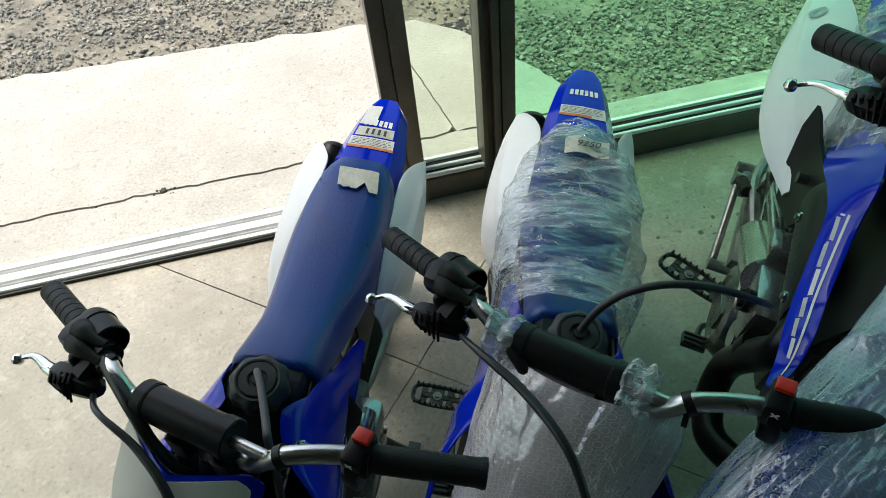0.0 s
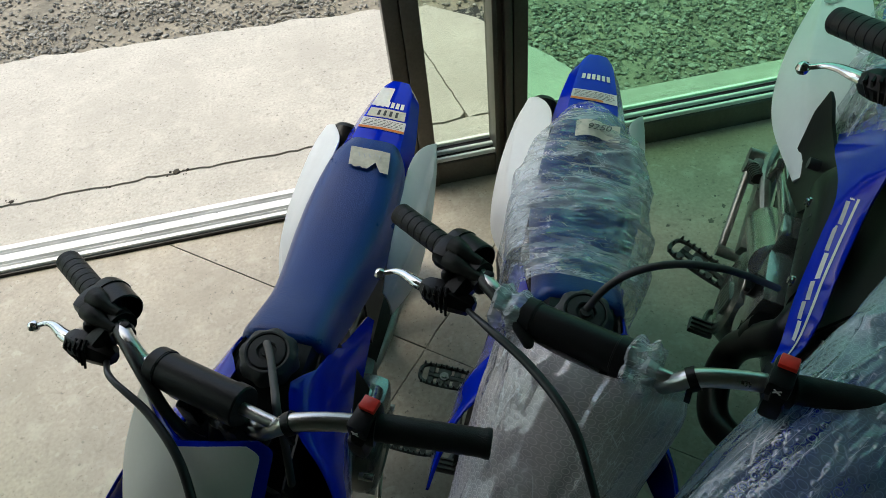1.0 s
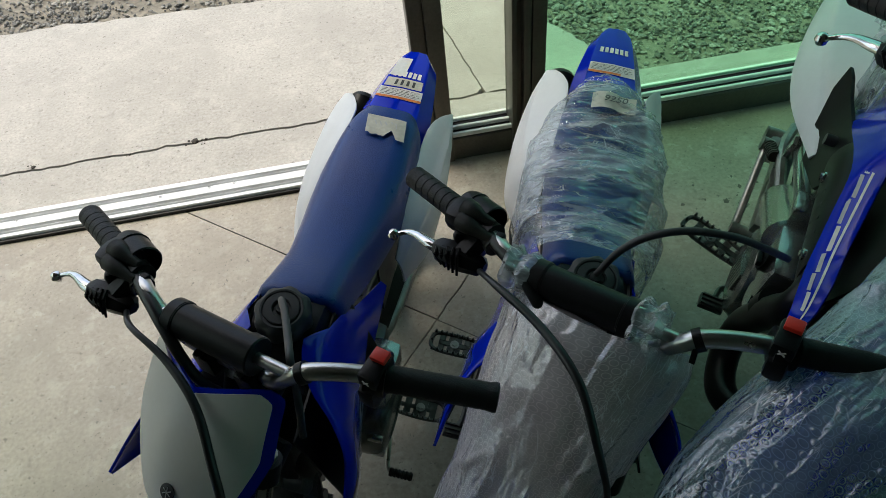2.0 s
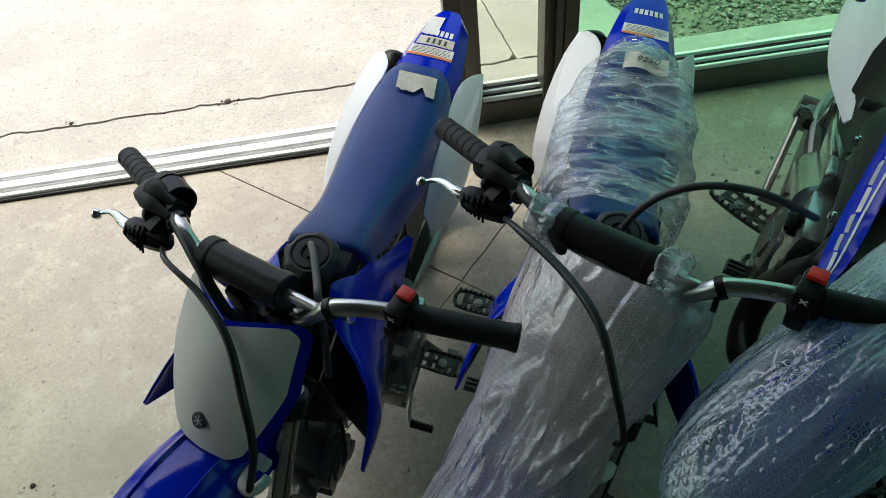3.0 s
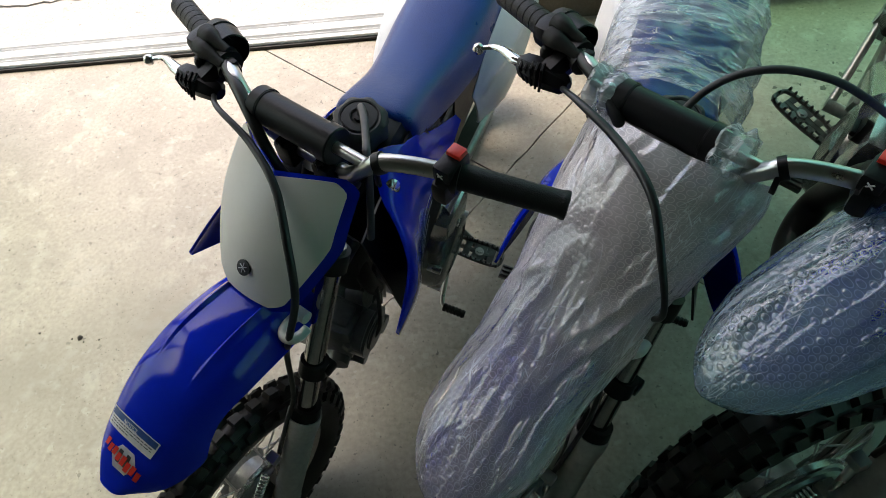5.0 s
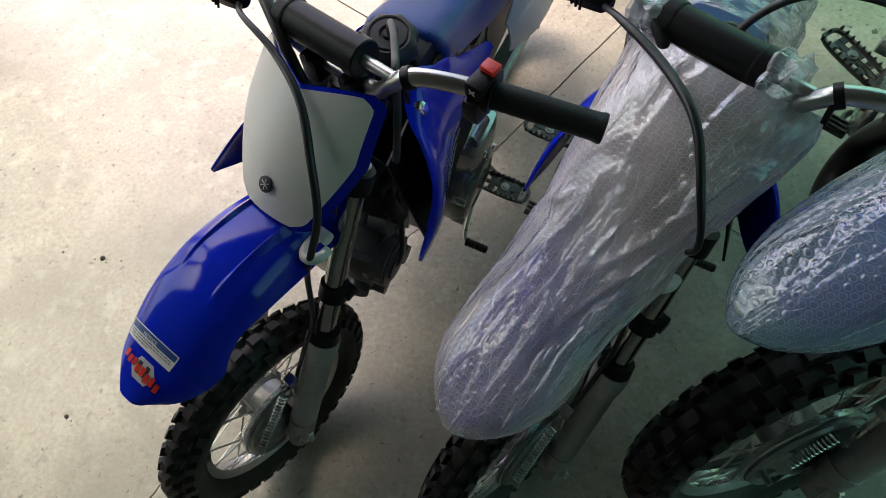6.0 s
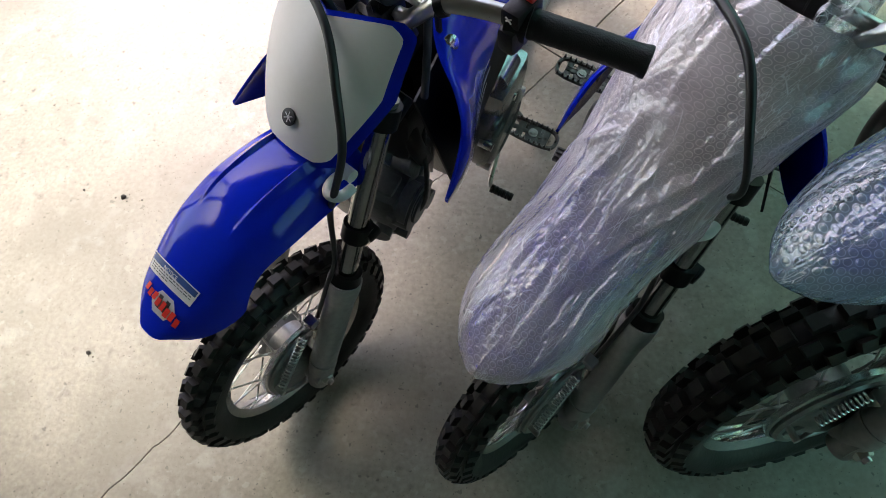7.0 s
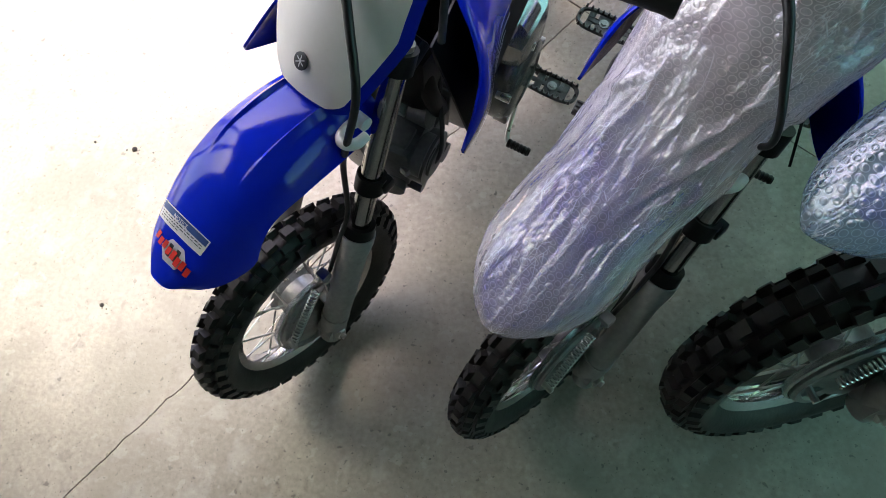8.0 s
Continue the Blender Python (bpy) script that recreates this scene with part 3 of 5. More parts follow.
    structure(part("added_window_east", box((X1 + 0.1, (EAST0 + 1.66) / 2, 1.42), (0.006, 1.66 - EAST0, 2.6)), GREEN_GLASS), "green-tinted window on the unseen far side wall, added for light", "window")
    structure(part("ceiling", box(((X0 + X1) / 2, (Y0 + 1.81) / 2, ROOM_H + 0.1), (X1 - X0 + 0.4, 1.81 - Y0 + 0.2, 0.2)), CEIL), "plain dark roof lining", "ceiling")


def crumb(x, y, size, seed):
    """A small dark clod of dirt with loose bits beside it."""
    rnd = random.Random(seed)
    bits = []
    for k in range(6):
        r = size * (1.0 if k == 0 else rnd.uniform(0.15, 0.4))
        bm = bmesh.new()
        bmesh.ops.create_icosphere(bm, subdivisions=2, radius=r)
        for v in bm.verts:
            v.co *= 1 + 0.45 * noise.noise(v.co * (1.3 / r) + Vector((seed, k, 0)))
            v.co.z = max(v.co.z * 0.55, -r * 0.3)
        off = (0, 0) if k == 0 else (rnd.uniform(-3, 3) * size, rnd.uniform(-2, 2) * size)
        bm.transform(Matrix.Translation((x + off[0], y + off[1], r * 0.25)))
        bits.append(bm)
    tagged(part("dirt_crumb", merged(*bits), DIRT), "small dark crumb of dried dirt", "dirt", kind="stuff")


def dirt_scabs():
    """Flat scabs of old dirt, thickest before the shop window."""
    rnd = random.Random(23)
    flat = []
    for k in range(34):
        cx, cy = (rnd.gauss(0.96, 0.15), rnd.gauss(1.31, 0.05)) if k < 20 else (rnd.uniform(-0.6, 1.1), rnd.uniform(-0.2, 1.5))
        size, turn = rnd.uniform(0.003, 0.013) * (1.0 if k < 20 else 0.5), rnd.uniform(0, 3.1)
        one = lathe([(size, -0.002), (size * 0.9, 0.0006), (0.0, 0.0009)], 14, "z")
        for v in one.verts:
            grow = 1 + 0.8 * noise.noise(Vector((v.co.x * 220 + k, v.co.y * 220, k)))
            x, y = v.co.x * grow, v.co.y * grow * 0.6
            v.co.x, v.co.y = cx + x * math.cos(turn) - y * math.sin(turn), cy + x * math.sin(turn) + y * math.cos(turn)
        flat.append(one)
    tagged(part("dirt_scab", merged(*flat), SCAB), "flat dull scab of dirt on the concrete floor", "dirt", kind="stuff")


dirt_scabs()
floor_and_ground()
gravel()
shopfront()
for cx, cy, cs, seed in ((-1.08, 0.618, 0.007, 1), (-1.057, 0.213, 0.005, 2), (-1.193, 0.639, 0.003, 3), (-1.028, 0.61, 0.0025, 4), (-1.36, 0.904, 0.002, 5), (-0.406, 0.584, 0.0025, 6), (-0.715, 1.996, 0.013, 8), (-0.675, 1.999, 0.006, 9), (-1.30, 2.008, 0.008, 10), (-0.95, 1.985, 0.005, 11)):
    crumb(cx, cy, cs, seed)


# ---- motorcycles: x ahead, y to the rider's left, z up, origin on the floor ----
STEM = Vector((0.791, 0.0, 0.783))
RAKE = radians(27)
STEM_AXIS = Vector((-math.sin(RAKE), 0, math.cos(RAKE)))


def ease(v, xs, ys):
    """A smooth curve through the given heights."""
    v = min(max(v, xs[0]), xs[-1]) if xs[0] < xs[-1] else v
    k = 0
    while k < len(xs) - 2 and v > xs[k + 1]:
        k += 1

    def slope(i):
        a, b = max(i - 1, 0), min(i + 1, len(xs) - 1)
        return (ys[b] - ys[a]) / (xs[b] - xs[a])
    h = xs[k + 1] - xs[k]
    t = (v - xs[k]) / h
    return ys[k] * (1 + 2 * t) * (1 - t) ** 2 + slope(k) * h * t * (1 - t) ** 2 + ys[k + 1] * t * t * (3 - 2 * t) + slope(k + 1) * h * t * t * (t - 1)


def knobbly_tyre(rim_r, carc, w, high):
    """A tyre whose tread blocks are drawn out of the carcass in staggered rows."""
    n = int(2 * math.pi * carc / 0.036)
    mid, hgt = (carc + rim_r) / 2, (carc - rim_r) / 2
    # across the tread: angle, and whether the row is set back by half a pitch
    tread = ((-1.12, 0), (-0.76, 0), (-0.66, 1), (-0.34, 1), (-0.25, 0), (0.25, 0), (0.34, 1), (0.66, 1), (0.76, 0), (1.12, 0))
    prof = [(rim_r - 0.002, -w * 0.52, 0), (rim_r + 0.010, -w * 0.86, 0), (mid, -w, 0), (mid + hgt * 0.2, -w * 0.97, 0)]
    prof += [(mid + hgt * (2 * math.cos(t) - 1), w * math.sin(t), s) for t, s in tread]
    prof += [(mid + hgt * 0.2, w * 0.97, 0), (mid, w, 0), (rim_r + 0.010, w * 0.86, 0), (rim_r - 0.002, w * 0.52, 0)]
    blocks = (4, 6, 8, 10, 12)
    bm = bmesh.new()
    rings = []
    for k in range(n * 2):
        a = k // 2 + (0.0 if k % 2 == 0 else 0.6)
        rings.append([bm.verts.new((r * math.cos(q), h, r * math.sin(q))) for r, h, q in ((r, h, math.pi * 2 * (a + 0.5 * s) / n) for r, h, s in prof)])
    knobs = []
    for k in range(n * 2):
        p, q = rings[k], rings[(k + 1) % (n * 2)]
        for m in range(len(prof)):
            f = bm.faces.new((p[m], q[m], q[(m + 1) % len(prof)], p[(m + 1) % len(prof)]))
            if m in blocks and k % 2 == 0:
                knobs.append(f)
    bmesh.ops.recalc_face_normals(bm, faces=bm.faces)
    for f in bmesh.ops.extrude_discrete_faces(bm, faces=knobs)["faces"]:
        c = f.calc_center_median()
        nrm = Vector((c.x, 0, c.z)).normalized() + Vector((0, c.y / w * 0.9, 0))
        nrm.normalize()
        for v in f.verts:
            v.co = c + (v.co - c) * 0.86 + nrm * high
    return bm


def wheel_parts(name, bike, xf, r_out, width, rim_r, spokes, drum):
    """A spoked wheel about its own y axis: rim, knobbly tyre, hub, spokes, brake plate."""
    w = width / 2
    rim = lathe([(rim_r, -w * 0.52), (rim_r + 0.004, -w * 0.56), (rim_r + 0.004, -w * 0.5), (rim_r - 0.012, -w * 0.3), (rim_r - 0.014, 0), (rim_r - 0.012, w * 0.3), (rim_r + 0.004, w * 0.5), (rim_r + 0.004, w * 0.56), (rim_r, w * 0.52), (rim_r - 0.016, w * 0.32), (rim_r - 0.018, 0), (rim_r - 0.016, -w * 0.32)], 48, loop=True)
    wh = part(name, rim, CHROME, bike, "spoked wheel with a bright rim", xf)
    part("tyre", knobbly_tyre(rim_r, r_out - 0.011, w, 0.012), RUBBER, wh, "black knobbly off-road tyre", xf)
    hub_r = 0.052 if drum else 0.03
    part("hub", lathe([(0.02, -0.055), (hub_r * 0.7, -0.052), (hub_r, -0.03), (hub_r * 0.8, -0.02), (hub_r * 0.8, 0.015), (hub_r, 0.022), (hub_r, 0.03), (0.02, 0.035)], 24), ENGINE, wh, "", xf)
    for i in range(spokes):
        a = 2 * math.pi * i / spokes
        side = -1 if i % 2 else 1
        b = a + (0.5 if (i // 2) % 2 else -0.5)
        p = Vector((hub_r * math.cos(b), side * 0.024, hub_r * math.sin(b)))
        q = Vector(((rim_r - 0.012) * math.cos(a), side * 0.006, (rim_r - 0.012) * math.sin(a)))
        part("spoke", rod(p, q, 0.0019, 6), STEEL, wh, "", xf)
    if drum:
        plate = lathe([(0.02, 0.028), (0.080, 0.030), (0.084, 0.034), (0.084, 0.042), (0.080, 0.046), (0.072, 0.046), (0.070, 0.042), (0.052, 0.044), (0.044, 0.050), (0.03, 0.056), (0.012, 0.058)], 40)
        pl = part("brake_plate", plate, ENGINE, wh, "cast grey drum brake plate", xf)
        for k in range(6):
            a = math.pi * 2 * k / 6 + 0.3
            part("plate_rib", box((0.058 * math.cos(a), 0.046, 0.058 * math.sin(a)), (0.032, 0.006, 0.005), 0.0015, Matrix.Rotation(-a, 3, "Y")), ENGINE, pl, "", xf)
        part("plate_lip", lathe([(0.086, 0.026), (0.090, 0.028), (0.090, 0.036), (0.086, 0.038)], 40, loop=True), COVER, pl, "", xf)
    part("axle", merged(rod((0, -0.098, 0), (0, 0.098, 0), 0.007), lathe([(0.015, 0.092), (0.015, 0.095)], 16), lathe([(0.012, 0.095), (0.012, 0.103), (0.0105, 0.105)], 6), rod((0, 0.094, 0), (0, 0.111, 0), 0.006), lathe([(0.014, -0.098), (0.014, -0.088)], 6)), STEEL, wh, "", xf)
    return wh


def spring_bm(a, b, r, turns, wire):
    m = along(a, b)
    ln = (Vector(b) - Vector(a)).length
    pts = [m @ Vector((r * math.cos(2 * math.pi * turns * k / (turns * 9)), r * math.sin(2 * math.pi * turns * k / (turns * 9)), ln * k / (turns * 9))) for k in range(int(turns * 9) + 1)]
    return tube(pts, wire, 5, curved=False)


def front_end(bike, xf, wrapped, big):
    """Everything that turns with the handlebar."""
    axle = Vector((1.156, 0, 0.240)) if big else Vector((1.147, 0, 0.238))
    wheel_parts("front_wheel", bike, xf @ Matrix.Translation(axle) @ Matrix.Rotation(0.4, 4, "Y"), 0.237 if big else 0.232, 0.078 if big else 0.070, 0.170 if big else 0.160, 28, True)
    fork_in = Matrix.Translation((axle.x - 1.136, 0, axle.z - 0.236))
    # brake arm and return spring on the plate
    part("brake_arm", merged(rod((1.105, 0.062, 0.292), (1.090, 0.060, 0.372), 0.006), box((1.105, 0.056, 0.290), (0.028, 0.024, 0.028), 0.005), rod((1.105, 0.045, 0.29), (1.105, 0.076, 0.29), 0.011, 12), box((1.090, 0.060, 0.376), (0.018, 0.020, 0.018), 0.003)), STEEL, bike, "", xf @ fork_in)
    part("spring_pin", rod((1.208, 0.04, 0.254), (1.208, 0.066, 0.254), 0.005, 8), STEEL, bike, "", xf @ fork_in)
    part("return_spring", spring_bm((1.135, 0.057, 0.326), (1.185, 0.057, 0.277), 0.0062, 12, 0.0013) if big else spring_bm((1.116, 0.057, 0.345), (1.206, 0.057, 0.256), 0.0072, 17, 0.0014), STEEL, bike, "coiled return spring of the front brake", xf @ fork_in)
    for s in (1, -1):
        y = 0.079 * s
        top, mid, low = Vector((0.862, y, 0.735)), Vector((1.017, y, 0.452)), Vector((axle.x, y, axle.z - 0.002))
        d = (low - top).normalized()
        if wrapped:
            top = top + d * 0.07
        leg = part("fork_leg", rod(top, mid + d * 0.03, 0.0165, 16), TUBE, bike, "polished dark fork tube", xf)
        part("fork_cap", merged(rod(top - d * 0.010, top, 0.0172, 14), rod(top - d * 0.016, top - d * 0.010, 0.009, 6)), ENGINE, leg, "", xf)
        part("dust_seal", rod(mid - d * 0.014, mid + d * 0.008, 0.0245, 18, 0.0265), BLACK, leg, "", xf)
        slider = merged(rod(mid + d * 0.006, mid + d * 0.026, 0.0285, 20), rod(mid + d * 0.026, mid + d * 0.055, 0.0285, 20, 0.0245), rod(mid + d * 0.055, low - d * 0.03, 0.0245, 18, 0.0235), rod(low - d * 0.04, low + d * 0.024, 0.0255, 16, 0.019), rod(low + Vector((0, -0.018 * s, 0)), low + Vector((0, 0.016 * s, 0)), 0.021, 16))
        part("fork_slider", slider, ALU, leg, "grey painted fork slider", xf)
        c = mid - d * 0.100
        part("fork_clamp", merged(rod(c - d * 0.014, c + d * 0.014, 0.023, 16), box(c + Vector((-0.012, 0.018 * s, -0.004)), (0.024, 0.018, 0.02), 0.004)), BLACK, leg, "", xf)
        u = top + d * (0.0 if wrapped else 0.014)
        part("fork_clamp", rod(u - d * 0.016, u + d * 0.016, 0.024, 16), BLACK, leg, "", xf)
    part("triple_clamp", merged(box((0.845, 0, 0.700), (0.05, 0.17, 0.028), 0.006, Matrix.Rotation(RAKE, 3, "Y")), box((0.80, 0, 0.768), (0.062, 0.12, 0.02), 0.006, Matrix.Rotation(RAKE * 0.6, 3, "Y")), rod((0.79, 0, 0.79), (0.90, 0, 0.58), 0.022, 14)), BLACK, bike, "black steering head clamp", xf)
    part("stem_nut", merged(lathe([(0.016, 0), (0.016, 0.008), (0.012, 0.011)], 6, "z")), CHROME, bike, "chrome stem nut", xf @ Matrix.Translation((0.786, 0.012, 0.779)) @ Matrix.Rotation(-RAKE * 0.5, 4, "Y"))

    # handlebar with crossbar pad
    half = [(0.792, 0.0, 0.815), (0.792, 0.045, 0.815), (0.794, 0.075, 0.826), (0.793, 0.108, 0.862), (0.783, 0.135, 0.878), (0.752, 0.20, 0.872), (0.708, 0.335, 0.860)]
    pts = [(x, -y, z) for x, y, z in half[:0:-1]] + half
    bar = part("handlebar", tube(pts, 0.0112, 14, 8), STEEL, bike, "brushed steel handlebar", xf)
    part("crossbar", rod((0.792, -0.106, 0.864), (0.792, 0.106, 0.864), 0.008, 10), STEEL, bar, "", xf)
    padp = [(0.010, -0.088), (0.0245, -0.088), (0.0262, -0.086), (0.0264, -0.071), (0.0256, -0.0705), (0.0256, -0.069), (0.0243, -0.0685), (0.0243, 0.035), (0.0256, 0.0355), (0.0256, 0.037), (0.0264, 0.0375), (0.0262, 0.053), (0.0245, 0.055), (0.010, 0.055)]
    part("bar_pad", lathe(padp, 28), PAD, bar, "black padded crossbar cover", xf @ Matrix.Translation((0.790, 0, 0.862)))
    for s in (1, -1):
        part("bar_clamp", merged(box((0.795, 0.035 * s, 0.812), (0.042, 0.03, 0.04), 0.006), rod((0.811, 0.035 * s, 0.80), (0.811, 0.035 * s, 0.838), 0.005, 8)), BLACK, bar, "", xf)
    dirs = {}
    for s in (1, -1):
        inner, outer = Vector((0.747, 0.218 * s, 0.871)), Vector((0.706, 0.341 * s, 0.8595))
        d = (outer - inner).normalized()
        if s > 0:
            prof = [(0.017, 0), (0.0175, 0.004), (0.0165, 0.006)]
            for k in range(10):
                prof += [(0.0165, 0.008 + k * 0.0115), (0.0168, 0.016 + k * 0.0115)]
            prof += [(0.0175, 0.124), (0.0182, 0.127), (0.0175, 0.131), (0.012, 0.132)]
        else:
            prof = [(0.016, 0), (0.021, 0.002), (0.021, 0.006), (0.0165, 0.008)]
            for k in range(7):
                z = 0.012 + k * 0.0155
                prof += [(0.0166, z), (0.0175, z + 0.0006), (0.0176, z + 0.0140), (0.0166, z + 0.0146)]
            prof += [(0.0175, 0.125), (0.0175, 0.130), (0.012, 0.131)]
        g = lathe(prof, 20, "z")
        g.transform(along(inner, outer))
        part("grip", g, GRIP, bike, "black rubber grip", xf)
        dirs[s] = (inner, d)
    # kill switch, left
    i, d = dirs[1]
    c = i - d * 0.012
    sw = part("kill_switch", merged(rod(c - d * 0.013, c + d * 0.012, 0.0235, 22), box(c + Vector((-0.001, 0, 0.014)), (0.044, 0.026, 0.026), 0.006), box(c + Vector((0.016, 0, -0.012)), (0.026, 0.024, 0.034), 0.008)), BLACK, bike, "black switch housing", xf)
    part("switch_button", box(c + Vector((-0.012, 0.001, 0.028)), (0.017, 0.020, 0.010), 0.002), RED, sw, "red stop button", xf)
    part("switch_mark", merged(box(c + Vector((0.0215, 0.0, 0.017)), (0.001, 0.010, 0.0016), 0, Matrix.Rotation(0.7, 3, "X")), box(c + Vector((0.0217, 0.0, 0.017)), (0.001, 0.010, 0.0016), 0, Matrix.Rotation(-0.7, 3, "X"))), LABEL, sw, "", xf)
    part("zip_tie", merged(rod((0.790, 0.121, 0.872), (0.785, 0.129, 0.876), 0.0145, 14), box((0.797, 0.126, 0.856), (0.005, 0.007, 0.03), 0.001)), BLACK, bar, "", xf)
    # throttle housing, brake lever and perch, right
    i, d = dirs[-1]
    c = i - d * 0.002
    out = Vector((-0.014, 0, 0.004))
    cup = lathe([(0.0150, 0.016), (0.0215, 0.014), (0.0240, 0.006), (0.0245, -0.012), (0.0245, -0.044), (0.0228, -0.046), (0.0215, -0.044), (0.0210, -0.020), (0.012, -0.018)], 30, "z")
    cup.transform(along(c + out, c + out + d))
    th = part("throttle_housing", merged(cup, rod(c - d * 0.020, c + d * 0.018, 0.0225, 20), box(c + Vector((0.010, 0.004, 0.012)), (0.046, 0.050, 0.036), 0.015)), BLACK, bike, "rounded black throttle housing", xf)
    rim = lathe([(0.020, 0), (0.0252, 0.001), (0.0260, 0.0025), (0.0252, 0.004), (0.020, 0.005)], 30, "z")
    rim.transform(along(c + out - d * 0.008, c + out + d))
    part("housing_rim", rim, BLACK, th, "", xf)
    for q0, q1, r0 in ((Vector((0.024, 0.006, 0.018)), Vector((0.030, 0.056, 0.012)), 0.0145), (Vector((0.007, 0.004, 0.026)), Vector((0.012, 0.050, 0.020)), 0.0150)):
        mid0 = q0.lerp(q1, 0.45) + Vector((0.002, 0, 0.003))
        part("cable_elbow", tube([c + q0, c + mid0, c + q1], [r0, r0 * 0.92, 0.0085, 0.0068], 14, 6), RUBBER, th, "", xf)
    # lever perch: clamp, facetted body with pleats, round pivot
    p = Vector((0.787, -0.196, 0.852))
    grip_in = c - d * 0.048

    def facet(a, b, rings):
        m4 = along(a, b)
        return loft([[m4 @ Vector((r * wide * math.cos(t), r * math.sin(t), h)) for t in (2 * math.pi * k / 7 + 0.3 for k in range(7))] for h, r, wide in rings])
    body = facet(p + Vector((0.014, 0.040, -0.002)), p + Vector((0.016, -0.040, 0.002)), ((0.0, 0.008, 1.0), (0.006, 0.013, 1.15), (0.030, 0.0165, 1.2), (0.056, 0.0175, 1.25), (0.072, 0.015, 1.2), (0.082, 0.008, 1.0)))
    arm = facet(p + Vector((-0.032, 0.016, 0.016)), p + Vector((0.014, 0.006, 0.004)), ((0.0, 0.019, 1.0), (0.020, 0.017, 1.3), (0.048, 0.014, 1.5)))
    clamp = rod(grip_in - d * 0.010, grip_in + d * 0.008, 0.0185, 16)
    perch = part("lever_perch", merged(body, arm, clamp), BLACK, bike, "pleated black rubber lever boot", xf)
    pivot = lathe([(0.001, 0.014), (0.0065, 0.012), (0.0095, 0.006), (0.0095, -0.004), (0.001, -0.005)], 16, "z")
    pivot.transform(Matrix.Translation(p + Vector((-0.004, -0.010, 0.016))))
    part("lever_pivot", pivot, BLACK, perch, "", xf)
    for k in range(5):
        a0 = p + Vector((0.028 + 0.0012 * k, 0.006 - 0.0082 * k, 0.016 - 0.0015 * k))
        b0 = p + Vector((0.041 - 0.0016 * k, 0.012 - 0.0075 * k, -0.006))
        part("boot_pleat", merged(rod(a0 + Vector((-0.012, -0.004, 0.003)), a0, 0.0024, 6), rod(a0, b0, 0.0026, 6, 0.0018)), BLACK, perch, "", xf)
    lv = tube([p + Vector((0.018, -0.030, 0.004)), p + Vector((0.017, -0.050, 0.006)), p + Vector((0.012, -0.072, 0.004)), p + Vector((0.011, -0.090, -0.001)), p + Vector((0.018, -0.104, -0.006))], [0.0098, 0.0088, 0.0066, 0.0050, 0.0042], 12)
    for v in lv.verts:
        v.co.z = p.z + (v.co.z - p.z) * 0.7
    ball = lathe([(0.001, -0.0085), (0.006, -0.006), (0.0085, 0), (0.006, 0.006), (0.001, 0.0085)], 16, "z")
    ball.transform(Matrix.Translation(p + Vector((0.022, -0.110, -0.006))))
    part("brake_lever", merged(lv, ball), CHROME, perch, "polished alloy brake lever with a ball end", xf)

    # cables
    lift = 0.026 if wrapped else 0.0
    over = 0.030 if wrapped and not big else 0.014
    run = [p + Vector((0.022, 0.034, 0.0)), (0.831, -0.125 + over * 0.2, 0.868), (0.845 + lift * 0.5, -0.06 + over * 0.6, 0.856 + lift * 0.5), (0.872 + lift, over, 0.838 + lift), (0.914 + lift, 0.048 + over, 0.797 + lift), (0.950 + lift * 0.6, 0.076 + over, 0.738 + lift), (0.985, 0.080 + over * 0.5, 0.668) if not wrapped else (0.942, 0.060, 0.690), (0.990, 0.064, 0.600), (1.018, 0.070, 0.50), (1.050, 0.068, 0.45), (1.088, 0.060, 0.376)]
    if wrapped:
        part("brake_cable", tube([(0.995, 0.066, 0.585)] + run[-3:], 0.0042, 10, 8), CABLE, bike, "", xf)
        run = run[:6] + [(0.948, 0.068, 0.705)]
    part("brake_cable", tube(run, [0.0040, 0.0042, 0.0055, 0.0058, 0.0058, 0.0055, 0.005, 0.0042, 0.004, 0.004], 10, 8), CABLE, bike, "black sheathed front brake cable", xf)
    part("throttle_cable", tube([c - d * 0.02 + Vector((0.012, 0, 0.008)), (0.770, -0.170, 0.880), (0.792, -0.122, 0.878), (0.812, -0.082, 0.866), (0.828, -0.048, 0.842), (0.832, -0.022, 0.80), (0.80, -0.02, 0.71)], [0.0095, 0.0095, 0.009, 0.008, 0.007, 0.007], 12, 8), CABLE, bike, "black rubber throttle cable sleeve", xf)
    part("throttle_cable", tube([c - d * 0.026 + Vector((0.002, 0, 0.012)), (0.764, -0.165, 0.872), (0.788, -0.118, 0.85), (0.812, -0.085, 0.81), (0.82, -0.05, 0.77)], 0.005, 10, 8), CABLE, bike, "", xf)
    part("zip_tie", merged(rod((0.772, -0.16, 0.872), (0.777, -0.152, 0.872), 0.016, 14), box((0.768, -0.150, 0.885), (0.008, 0.012, 0.008), 0.001)), BLACK, bar, "", xf)
    hook = [(0.940, 0.072, 0.664), (0.956, 0.068, 0.667), (0.974, 0.069, 0.669), (0.984, 0.077, 0.670), (0.983, 0.088, 0.670), (0.972, 0.095, 0.669), (0.956, 0.095, 0.667)]
    clip = tube(hook, [0.0078, 0.0078, 0.0074, 0.0074, 0.0074, 0.0078, 0.0070], 12, 6)
    part("cable_clip", merged(clip, rod((0.944, 0.062, 0.664), (0.944, 0.082, 0.664), 0.010, 12)), NYLON, bike, "white nylon cable clip", xf)

